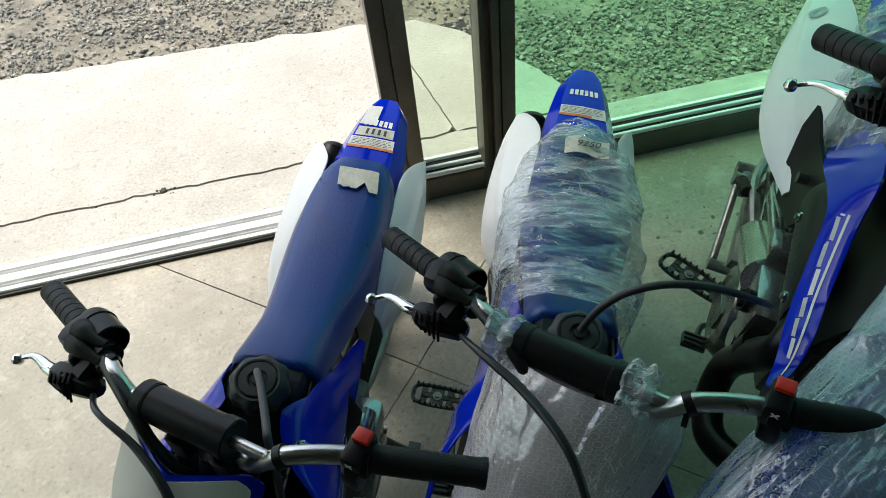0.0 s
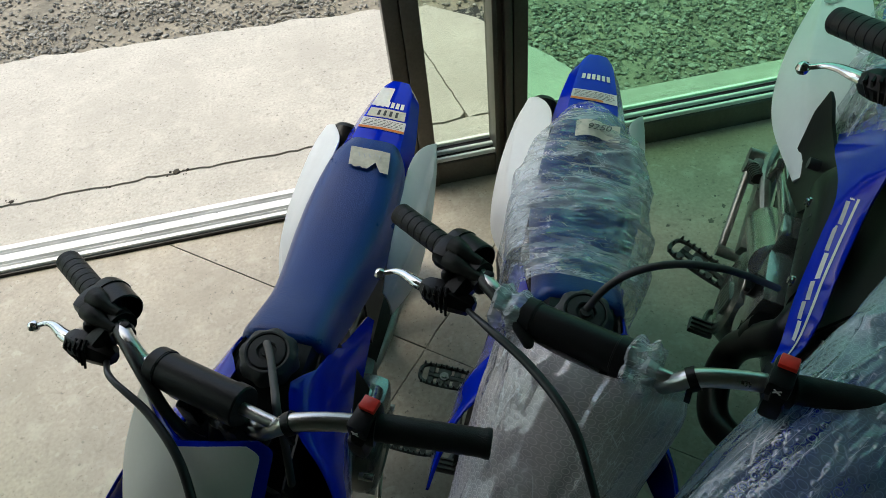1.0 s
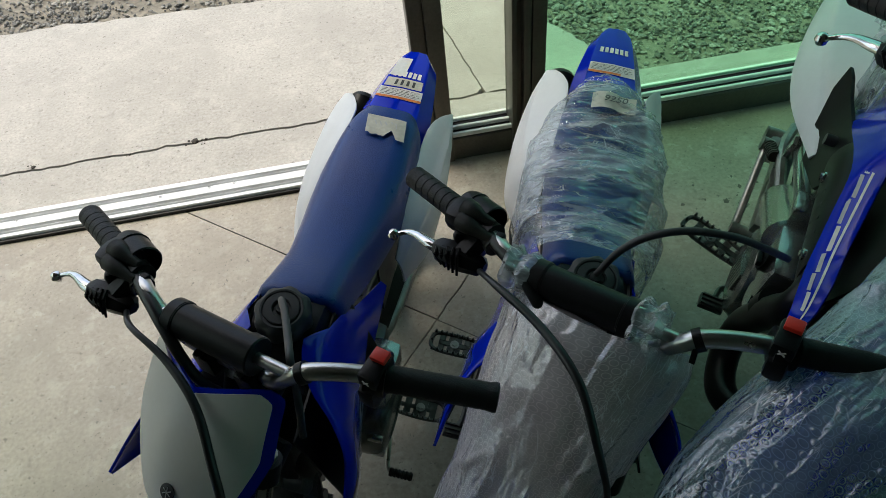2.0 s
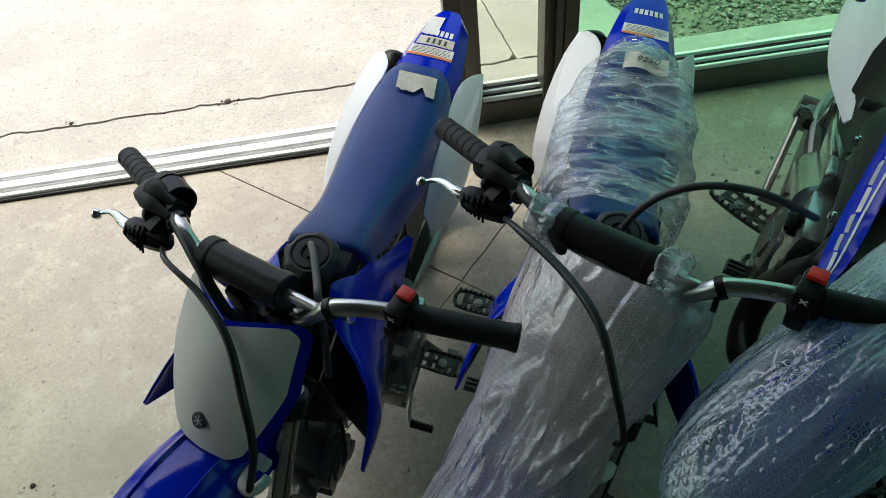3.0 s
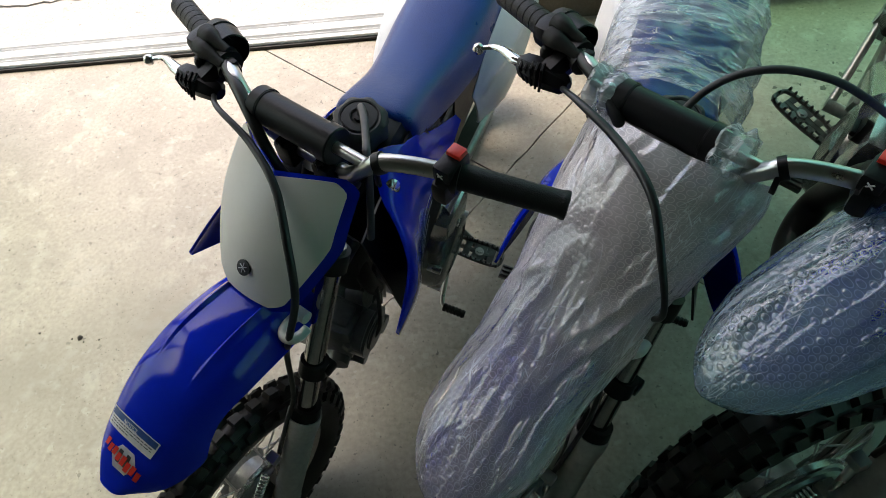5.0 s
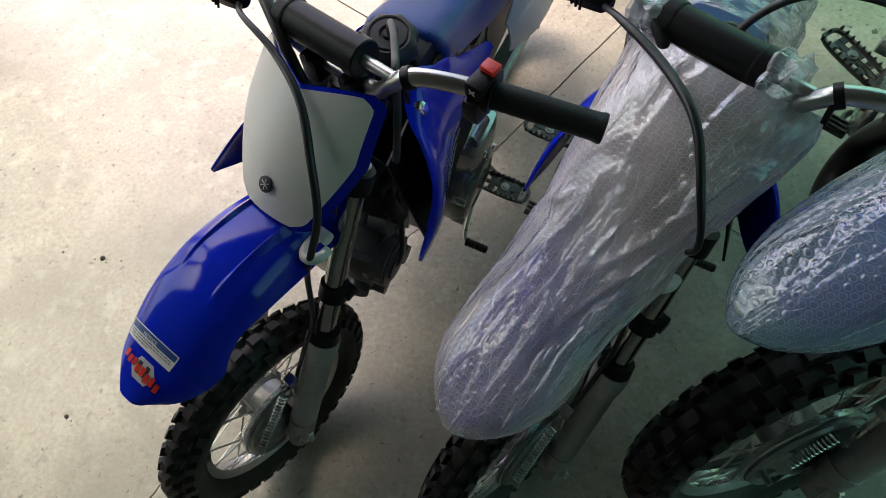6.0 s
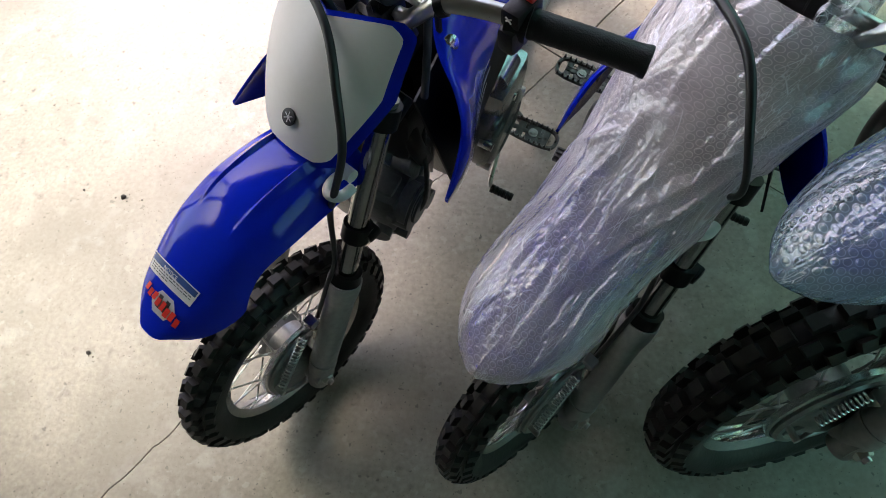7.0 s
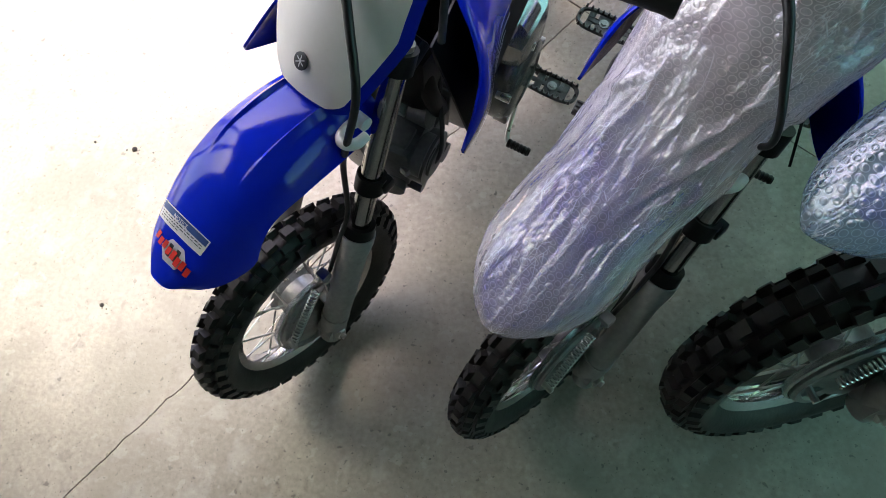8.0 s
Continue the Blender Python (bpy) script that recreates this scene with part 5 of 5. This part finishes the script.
    # tank, filler cap and vent hose
    tank_r = []
    for x, w, zt, zb in ((0.545, 0.05, 0.69, 0.55), (0.585, 0.068, 0.705, 0.54), (0.66, 0.072, 0.716, 0.53), (0.72, 0.066, 0.70, 0.53), (0.765, 0.045, 0.66, 0.54)):
        tank_r.append([Vector((x, y * w, zb + (zt - zb) * z)) for y, z in ((-1, 0), (-1.02, 0.5), (-0.95, 0.82), (-0.7, 0.97), (0, 1.0), (0.7, 0.97), (0.95, 0.82), (1.02, 0.5), (1, 0))])
    tank = part("fuel_tank", loft(tank_r), BLACK, bike, "black plastic fuel tank")
    cap = lathe([(0.038, 0), (0.0435, 0.004), (0.0435, 0.022), (0.040, 0.031), (0.033, 0.036), (0.030, 0.0355), (0.0295, 0.033), (0.028, 0.033), (0.0275, 0.0355), (0.014, 0.036), (0.013, 0.033), (0.009, 0.033), (0.008, 0.039)], 48, "z")
    for v in cap.verts:
        if v.co.xy.length > 0.039:
            a = math.atan2(v.co.y, v.co.x)
            v.co.xy *= 1 + 0.05 * math.cos(8 * a)
    cp = part("filler_cap", cap, CAP, tank, "black scalloped filler cap", Matrix.Translation((0.655, 0, 0.714)) @ Matrix.Rotation(radians(6), 4, "Y"))
    part("cap_ring", lathe([(0.0265, 0.0352), (0.0265, 0.0372), (0.0155, 0.0376), (0.0155, 0.0352)], 32, "z", loop=True), CAP, cp, "smooth grey centre of the cap", Matrix.Translation((0.655, 0, 0.714)) @ Matrix.Rotation(radians(6), 4, "Y"))
    hose_pts = [(0.655, 0, 0.750), (0.662, 0.005, 0.778), (0.699, 0.028, 0.808), (0.753, 0.057, 0.836), (0.790, 0.076, 0.850), (0.806, 0.085, 0.79), (0.822, 0.090, 0.70)]
    if wrapped:
        hose_pts = [(0.655, 0, 0.752), (0.643, 0.018, 0.795), (0.636, 0.047, 0.832), (0.627, 0.095, 0.853), (0.615, 0.158, 0.850), (0.599, 0.214, 0.825), (0.572, 0.268, 0.785)]
    part("vent_hose", tube(hose_pts, 0.0056, 10, 8), HOSE, tank, "dark grey rubber vent hose")

    # frame and engine
    frame_bm = [tube([(0.80, 0, 0.70), (0.72, 0, 0.52), (0.60, 0, 0.44), (0.45, 0, 0.40), (0.36, 0, 0.34)], 0.024, 12)]
    for s in (1, -1):
        frame_bm += [tube([(0.40, 0.05 * s, 0.42), (0.30, 0.08 * s, 0.55), (0.12, 0.07 * s, 0.585), (0.02, 0.05 * s, 0.58)], 0.012, 10), tube([(0.42, 0.04 * s, 0.40), (0.43, 0.07 * s, 0.30), (0.46, 0.08 * s, 0.22), (0.55, 0.07 * s, 0.19)], 0.014, 10)]
    part("main_frame", merged(*frame_bm), ENGDARK, bike, "black tubular frame")
    part("crankcase", merged(box((0.56, 0.012, 0.31), (0.27, 0.20, 0.20), 0.035), box((0.66, 0, 0.33), (0.10, 0.11, 0.12), 0.02)), ENGDARK, bike, "dark cast engine case")
    if big:
        cover = lathe([(0.086, -0.02), (0.088, 0.012), (0.080, 0.030), (0.058, 0.038), (0.05, 0.035), (0.0, 0.036)], 36, "z")
        part("generator_cover", cover, ENGDARK, bike, "black round generator cover", Matrix.Translation((0.582, 0.112, 0.312)) @ Matrix.Rotation(radians(-90), 4, "X"))
    if not big:
        # round-shouldered generator cover standing out past the shroud
        gen = lathe([(0.088, 0), (0.090, 0.030), (0.086, 0.048), (0.074, 0.060), (0.058, 0.063), (0.054, 0.060), (0.0, 0.061)], 32, "z")
        gc = part("generator_cover", gen, CASE, bike, "black round generator cover", I @ Matrix.Translation((0.585, 0.100, 0.315)) @ Matrix.Rotation(radians(-90), 4, "X"))
        for k in range(5):
            q = 0.5 + 1.2566 * k
            part("cover_bolt", rod((0.585 + 0.088 * math.cos(q), 0.13, 0.315 + 0.088 * math.sin(q)), (0.585 + 0.088 * math.cos(q), 0.158, 0.315 + 0.088 * math.sin(q)), 0.008, 10), STEEL, gc)
    part("sprocket_cover", merged(box((0.556, 0.116, 0.396), (0.135, 0.078, 0.11), 0.028), box((0.575, 0.104, 0.455), (0.07, 0.05, 0.05), 0.012), rod((0.505, 0.138, 0.384), (0.505, 0.151, 0.384), 0.009, 10), rod((0.608, 0.132, 0.420), (0.608, 0.150, 0.420), 0.009, 10), rod((0.555, 0.140, 0.436), (0.555, 0.150, 0.436), 0.008, 10), rod((0.60, 0.13, 0.375), (0.60, 0.152, 0.375), 0.010, 10)), COVER, bike, "", I)
    if not big:
        part("cover_lump", merged(rod((0.530, 0.12, 0.452), (0.590, 0.12, 0.452), 0.024, 20), box((0.600, 0.112, 0.470), (0.030, 0.034, 0.036), 0.008), rod((0.605, 0.112, 0.485), (0.605, 0.112, 0.505), 0.010, 12)), COVER, bike, "", I)
    for x, z in ((0.505, 0.312), (0.530, 0.372), (0.632, 0.372), (0.662, 0.312), (0.624, 0.240)):
        part("cover_screw", merged(rod((x, 0.105, z), (x, 0.146, z), 0.012, 12, 0.010), rod((x, 0.145, z), (x, 0.151, z), 0.006, 6)), ENGDARK, bike)
    part("starter_motor", merged(rod((0.60, 0.05, 0.40), (0.685, 0.05, 0.41), 0.026, 16), rod((0.585, 0.05, 0.398), (0.60, 0.05, 0.40), 0.02, 16)), ENGINE, bike, "", I)
    cyl = part("cylinder", box((0.77, 0, 0.345), (0.14, 0.085, 0.085), 0.012), ENGDARK, bike, "finned black cylinder lying forward")
    for k in range(7):
        part("cooling_fin", box((0.725 + 0.016 * k, 0, 0.345), (0.005, 0.13, 0.125), 0.002), ENGDARK, cyl)
    part("cylinder_head", merged(box((0.832, 0, 0.360), (0.115, 0.14, 0.15), 0.026), rod((0.835, 0.04, 0.365), (0.835, 0.090, 0.365), 0.052, 26), rod((0.835, 0.089, 0.365), (0.835, 0.096, 0.365), 0.034, 20), rod((0.79, 0.05, 0.305), (0.79, 0.092, 0.305), 0.020, 14), rod((0.872, 0.05, 0.315), (0.872, 0.088, 0.315), 0.014, 12), rod((0.845, 0.04, 0.385), (0.845, 0.085, 0.385), 0.042, 22), rod((0.845, 0.084, 0.385), (0.845, 0.092, 0.385), 0.024, 6), rod((0.80, 0.03, 0.43), (0.80, 0.065, 0.44), 0.022, 14), box((0.85, 0.03, 0.42), (0.045, 0.05, 0.04), 0.008), rod((0.865, 0.0, 0.40), (0.885, 0.0, 0.425), 0.026, 16), rod((0.875, 0.035, 0.32), (0.905, 0.04, 0.32), 0.024, 14), rod((0.835, 0.052, 0.40), (0.835, 0.07, 0.405), 0.012, 6), rod((0.885, 0.055, 0.385), (0.89, 0.068, 0.388), 0.008, 6), box((0.80, 0.058, 0.375), (0.06, 0.03, 0.05), 0.010)), ENGDARK, bike)
    part("air_box", merged(box((0.745, 0, 0.535), (0.15, 0.13, 0.15), 0.03), tube([(0.78, 0.03, 0.60), (0.80, 0.06, 0.52), (0.78, 0.07, 0.44)], 0.016, 12)), BLACK, bike, "black air box and intake hose")
    part("carburettor", merged(rod((0.74, 0.0, 0.44), (0.82, 0.0, 0.43), 0.026, 14), box((0.775, 0.03, 0.44), (0.05, 0.05, 0.06), 0.01), rod((0.775, 0.03, 0.46), (0.775, 0.03, 0.51), 0.018, 14)), ENGINE, bike)
    part("spark_lead", tube([(0.85, 0.08, 0.33), (0.83, 0.10, 0.40), (0.78, 0.07, 0.50), (0.74, 0.04, 0.56)], 0.004, 8), CABLE, bike)
    if big:
        big_right_side(bike)
    # exhaust along the right side
    if not big:
        ex = part("exhaust_pipe", tube([(0.85, -0.03, 0.31), (0.80, -0.09, 0.24), (0.66, -0.11, 0.22), (0.50, -0.115, 0.27), (0.36, -0.105, 0.36)], 0.016, 12), ENGDARK, bike)
        part("silencer", merged(rod((0.36, -0.105, 0.36), (0.30, -0.105, 0.39), 0.02, 18, 0.036), rod((0.30, -0.105, 0.39), (-0.066, -0.103, 0.546), 0.037, 24), rod((-0.066, -0.103, 0.546), (-0.078, -0.103, 0.551), 0.037, 24, 0.027)), BLACK, ex, "matt black silencer")

    # foot controls
    for s in (1, -1):
        y0, y1 = (0.155 * s, 0.285 * s) if big else (0.135 * s, 0.255 * s)
        x, z = 0.515, 0.222
        bend = 0.012 if big else 0.0
        ln = y1 - y0
        rail = [tube([(x - 0.017, y0 - 0.01 * s, z), (x - 0.023, y0 + 0.35 * ln, z), (x - 0.023, y0 + 0.8 * ln, z), (x - 0.016, y1 - 0.004 * s, z), (x, y1, z), (x + 0.016, y1 - 0.004 * s, z), (x + 0.023, y0 + 0.8 * ln, z), (x + 0.023, y0 + 0.35 * ln, z), (x + 0.017, y0 - 0.01 * s, z)], 0.0048, 6, 5)]
        for k in range(10):
            yy = y0 + ln * (k + 0.5) / 10
            for dx in (-0.0225, 0.0225):
                rail.append(box((x + dx, yy, z + 0.006), (0.007, 0.0065, 0.010), 0.001, taper=0.55))
        for dx in (-0.009, 0.009):
            rail.append(box((x, y1 - 0.001 * s, z + 0.006), (0.006, 0.006, 0.009), 0.001, taper=0.6))
        # floor of the peg, pierced between its cross straps
        for k, wd in ((0.06, 0.030), (0.32, 0.016), (0.56, 0.030), (0.80, 0.014)):
            rail.append(box((x, y0 + ln * k, z - 0.002), (0.044, wd, 0.004), 0.001))
        rail.append(box((x, y0 + ln * 0.44, z - 0.002), (0.010, ln * 0.8, 0.004), 0.001))
        swept = Matrix.Translation((x, y0, z)) @ Matrix.Rotation(radians(-22 if big and s < 0 else 0), 4, "Z") @ Matrix.Translation((-x, -y0, -z))
        pg = part("footpeg", merged(*rail), ENGDARK, bike, "toothed black steel footpeg", swept)
        part("peg_bolt", merged(rod((x, y0 + ln * 0.56, z), (x, y0 + ln * 0.56, z + 0.003), 0.010, 16), rod((x, y0 + ln * 0.56, z + 0.003), (x, y0 + ln * 0.56, z + 0.006), 0.006, 6)), ENGINE, pg, "", swept)
        part("peg_bracket", merged(rod((x, y0 - 0.05 * s, z - 0.006), (x, y0 + 0.005 * s, z - 0.004), 0.012, 10), box((x, y0 - 0.004 * s, z - 0.012), (0.034, 0.026, 0.026), 0.004)), ENGDARK, pg)
    part("shift_lever", merged(tube([(0.575, 0.125, 0.24), (0.585, 0.150, 0.24), (0.612, 0.158, 0.225), (0.650, 0.166, 0.195), (0.658, 0.180, 0.19)], 0.005, 8)), STEEL, bike, "plated gear lever")
    rubb = [(0.0085, 0)]
    for k in range(6):
        rubb += [(0.0095, 0.003 + k * 0.008), (0.0095, 0.007 + k * 0.008), (0.008, 0.008 + k * 0.008), (0.008, 0.0105 + k * 0.008)]
    rb = lathe(rubb, 14, "y")
    part("shift_rubber", rb, RUBBER, bike, "ribbed rubber toe piece", Matrix.Translation((0.659, 0.172, 0.19)))
    tip = Vector((0.615, -0.184, 0.195)) if big else Vector((0.71, -0.158, 0.218))
    part("brake_pedal", merged(tube([(0.50, -0.12, 0.20), (0.55, -0.15, 0.185), tip + Vector((-0.05, 0.012, -0.012)), tip + Vector((-0.012, 0.004, -0.004))], 0.006, 8), box(tip, (0.03, 0.045, 0.012), 0.003), *[box(tip + Vector((0.010 * (k - 1), 0, 0.008)), (0.004, 0.04, 0.006), 0.001) for k in range(3)]), ENGDARK, bike)
    part("side_stand", merged(tube([(0.45, 0.10, 0.21), (0.43, 0.15, 0.12), (0.41, 0.196, 0.045)], 0.010, 10), box((0.405, 0.204, 0.041), (0.05, 0.03, 0.006), 0.002)), ENGDARK, bike, "black side stand resting on the floor")

    # rear wheel, swingarm, shock, chain
    wheel_parts("rear_wheel", bike, Matrix.Translation((0.055, 0, 0.226)), 0.229, 0.084, 0.146, 28, False)
    for s in (1, -1):
        part("swingarm", merged(tube([(0.42, 0.07 * s, 0.27), (0.30, 0.085 * s, 0.25), (0.055, 0.085 * s, 0.226)], 0.015, 10), box((0.05, 0.085 * s, 0.226), (0.06, 0.012, 0.034), 0.003)), ENGINE, bike)
    part("rear_shock", merged(rod((0.30, 0, 0.27), (0.38, 0, 0.48), 0.012), spring_bm((0.305, 0, 0.285), (0.375, 0, 0.465), 0.026, 8, 0.004)), STEEL, bike)
    part("chain", tube([(0.47, 0.062, 0.325), (0.26, 0.066, 0.29), (0.055, 0.066, 0.292), (-0.005, 0.066, 0.226), (0.055, 0.066, 0.165), (0.26, 0.066, 0.205), (0.47, 0.062, 0.25)], 0.006, 6), ENGDARK, bike)
    part("chain_guard", sheet(lambda u, v: Vector((0.40 - 0.33 * u, 0.066 + 0.026 * v, 0.335 - 0.03 * u - 0.02 * v)), 8, 2, 0.002), BLACK, bike)
    if wrapped:
        # creased clear film round the seat, a tag on top
        rings = []
        for k in range(97):
            u = k / 96
            x = 0.575 - 0.505 * u
            base = (ease(x, (0.0, 0.1, 0.16, 0.24, 0.32, 0.41, 0.49, 0.56, 0.60), (0.645, 0.664, 0.668, 0.662, 0.660, 0.668, 0.684, 0.706, 0.716)))
            w = (ease(u, (0, 0.15, 0.5, 0.85, 1), (0.095, 0.118, 0.132, 0.112, 0.07)))
            ring = []
            hang = 0.14 + 0.05 * noise.noise(Vector((x * 14, 4.0, 0))) + (0.05 if u < 0.12 else 0.0)
            for j in range(61):
                a = math.pi * ((1 + 2 * hang) * j / 60 - hang)
                y = -math.cos(a) * w
                z = base - 0.145 + 0.150 * max(-0.2, math.sin(a)) ** (0.35 if math.sin(a) > 0 else 1)if math.sin(a) > 0 else base - 0.145 + 0.15 * math.sin(a)
                q = Vector((x, y, z))
                ridge = (1 - abs(noise.noise(Vector((x * 13 + y * 3, y * 4, 2.0)))) * 1.7) ** 3 * 0.013 + (1 - abs(noise.noise(Vector((x * 34 + y * 6, y * 11, z * 12))))) ** 6 * 0.006 + noise.noise(Vector((x * 60, y * 26, z * 40))) * 0.003
                ring.append(q + Vector((0, y / w * ridge * 0.8, ridge + 0.002)))
            rings.append(ring)
        bm = bmesh.new()
        skin(bm, [[bm.verts.new(p) for p in r] for r in rings], caps=False, closed=False)
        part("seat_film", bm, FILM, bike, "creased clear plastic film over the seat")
        tg = part("stock_tag", sheet(lambda u, v: Vector((0.135 + 0.05 * v, -0.038 + 0.088 * u, 0.688 - 0.018 * abs(u - 0.5) + 0.004 * math.sin(u * 7))), 10, 5, 0.0006), STICKER, bike, "pale paper tag with a handwritten number")
        t2 = bpy.data.curves.new("tag_number", "FONT")
        t2.body, t2.size, t2.align_x, t2.align_y, t2.shear, t2.extrude = "9250", 0.024, "CENTER", "CENTER", 0.25, 0.0002
        t2.materials.append(INK)
        t3 = new("tag_number", t2)
        t3.parent = tg
        t3.matrix_basis = Matrix.Translation((0.160, 0.006, 0.6905)) @ Matrix.Rotation(radians(90), 4, "Z")


def big_right_side(bike):
    """Kick start, clutch cover, shielded exhaust and side plate of the larger motorcycle."""
    bm = bmesh.new()
    f = bm.faces.new([bm.verts.new(q) for q in ((0.405, -0.166, 0.596), (0.415, -0.172, 0.56), (0.440, -0.170, 0.505), (0.472, -0.162, 0.454), (0.55, -0.145, 0.470), (0.592, -0.134, 0.555), (0.560, -0.134, 0.575), (0.50, -0.142, 0.570), (0.455, -0.152, 0.578), (0.425, -0.161, 0.594))])
    bmesh.ops.triangulate(bm, faces=[f])
    bmesh.ops.solidify(bm, geom=bm.faces[:], thickness=0.006)
    part("side_plate", bm, BLACK, bike, "matt black inner side plate")
    part("plate_hole", rod((0.505, -0.140, 0.532), (0.505, -0.161, 0.532), 0.009, 14), INK, bike)
    kick = part("kick_lever", merged(rod((0.456, -0.19, 0.238), (0.30, -0.19, 0.323), 0.0075, 12), rod((0.456, -0.13, 0.238), (0.456, -0.197, 0.238), 0.012, 12), rod((0.30, -0.18, 0.323), (0.30, -0.20, 0.325), 0.014, 12)), ENGINE, bike, "plated kick start lever, folded back")
    prof = [(0.010, 0)]
    for k in range(6):
        prof += [(0.0125, 0.004 + k * 0.0085), (0.0125, 0.0075 + k * 0.0085), (0.011, 0.0085 + k * 0.0085), (0.011, 0.0115 + k * 0.0085)]
    rub = lathe(prof, 14, "z")
    rub.transform(along((0.302, -0.186, 0.327), (0.372, -0.172, 0.352)))
    part("kick_rubber", rub, RUBBER, kick, "ribbed black rubber pedal")
    cov = lathe([(0.090, 0), (0.092, 0.03), (0.088, 0.066), (0.078, 0.082), (0.060, 0.087), (0.055, 0.083), (0.03, 0.085), (0.0, 0.086)], 36, "z")
    part("clutch_cover", cov, CASE, bike, "dark cast clutch cover", Matrix.Translation((0.580, -0.085, 0.272)) @ Matrix.Rotation(radians(90), 4, "X"))
    part("cover_boss", merged(box((0.66, -0.130, 0.395), (0.11, 0.075, 0.09), 0.016), rod((0.450, -0.140, 0.330), (0.605, -0.142, 0.398), 0.038, 24), rod((0.438, -0.140, 0.325), (0.450, -0.140, 0.330), 0.030, 20, 0.038), box((0.57, -0.135, 0.445), (0.05, 0.05, 0.03), 0.008), rod((0.69, -0.10, 0.345), (0.69, -0.166, 0.345), 0.024, 16)), COVER, bike)
    part("oil_cap", merged(rod((0.675, -0.160, 0.415), (0.675, -0.178, 0.418), 0.019, 10), box((0.675, -0.182, 0.418), (0.030, 0.008, 0.010), 0.002)), BLACK, bike)
    for k in range(6):
        part("cover_rib", box((0.560 + 0.011 * k, -0.172, 0.262 + 0.003 * k), (0.004, 0.006, 0.050), 0.001), COVER, bike)
    part("frame_strut", merged(box((0.43, -0.150, 0.405), (0.22, 0.012, 0.020), 0.004, Matrix.Rotation(-0.30, 3, "Y")), box((0.345, -0.158, 0.355), (0.022, 0.016, 0.10), 0.005, Matrix.Rotation(0.3, 3, "Y"))), COVER, bike, "grey alloy rear frame strut")
    pipe = part("exhaust_pipe", tube([(0.85, -0.03, 0.32), (0.88, -0.09, 0.30), (0.83, -0.145, 0.26), (0.765, -0.158, 0.262), (0.725, -0.155, 0.31), (0.77, -0.150, 0.42), (0.80, -0.142, 0.49), (0.75, -0.128, 0.515), (0.62, -0.115, 0.53), (0.42, -0.10, 0.52)], 0.024, 14, 8), BLACK, bike, "matt black exhaust pipe")
    def shield(u, v):
        p = Vector((0.575 + 0.195 * u, 0, 0.552 - 0.034 * u))
        a = -1.05 + 2.3 * v
        e = 1 - 0.35 * max(0.0, abs(u - 0.5) * 2 - 0.8) / 0.2
        return Vector((p.x - 0.03 * (v - 0.5), -0.122 - 0.036 * math.cos(a), p.z + 0.062 * e * math.sin(a)))
    hs = part("heat_shield", sheet(shield, 14, 12, 0.003), BLACK, pipe, "slotted black heat shield")
    for x, z in ((0.608, 0.546), (0.742, 0.523)):
        part("shield_screw", merged(rod((x, -0.150, z), (x, -0.1605, z), 0.010, 16, 0.008), rod((x, -0.160, z), (x, -0.164, z), 0.005, 6)), CHROME, hs)
    for k in range(4):
        part("shield_slot", box((0.636 + 0.024 * k, -0.1566, 0.541 - 0.004 * k), (0.005, 0.0026, 0.034), 0.001, Matrix.Rotation(0.45, 3, "Y")), INK, hs)
    part("pipe_clamp", rod((0.752, -0.150, 0.395), (0.756, -0.147, 0.425), 0.028, 14), BLACK, pipe)
    part("silencer", rod((0.40, -0.105, 0.50), (0.0, -0.10, 0.50), 0.042, 20), BLACK, pipe)
    part("rear_caliper_arm", merged(box((0.36, -0.150, 0.29), (0.22, 0.035, 0.035), 0.008, Matrix.Rotation(0.25, 3, "Y")), box((0.27, -0.16, 0.30), (0.05, 0.05, 0.05), 0.01), rod((0.255, -0.14, 0.315), (0.255, -0.195, 0.315), 0.016, 14), tube([(0.42, -0.15, 0.33), (0.33, -0.165, 0.35), (0.24, -0.15, 0.34)], 0.010, 8)), ENGINE, bike)


def big_bike(label, m, lean, steer, s):
    """The larger motorcycle: taller, kick start, shielded exhaust."""
    bike = new("motorcycle")
    bike.matrix_world = m @ Matrix.Rotation(radians(-lean), 4, "X") @ Matrix.Scale(s, 4)
    tagged(bike, label, "motorcycle", group="parked motorcycles")
    xf = Matrix.Translation(STEM) @ Matrix.Rotation(radians(-steer), 4, STEM_AXIS) @ Matrix.Translation(-STEM)
    chassis(bike, Matrix.Identity(4), True, True)
    front_end(bike, xf, True, True)
    return bike


small_bike("blue and white off-road motorcycle with a blue seat, unwrapped", pose(-0.070, 1.241, 0, 0, 0, -112.74), 8.87, 17.5, False)
small_bike("blue off-road motorcycle, front bubble-wrapped and seat under clear film", pose(0.402, 1.191, 0, 0, 0, -112.96), 8.96, 23.9, True, 1.008)
big_bike("larger blue and white off-road motorcycle partly wrapped in plastic", pose(1.2017, 1.2603, 0, 0, 0, -124.7), 9.5, 40.0, 1.217)
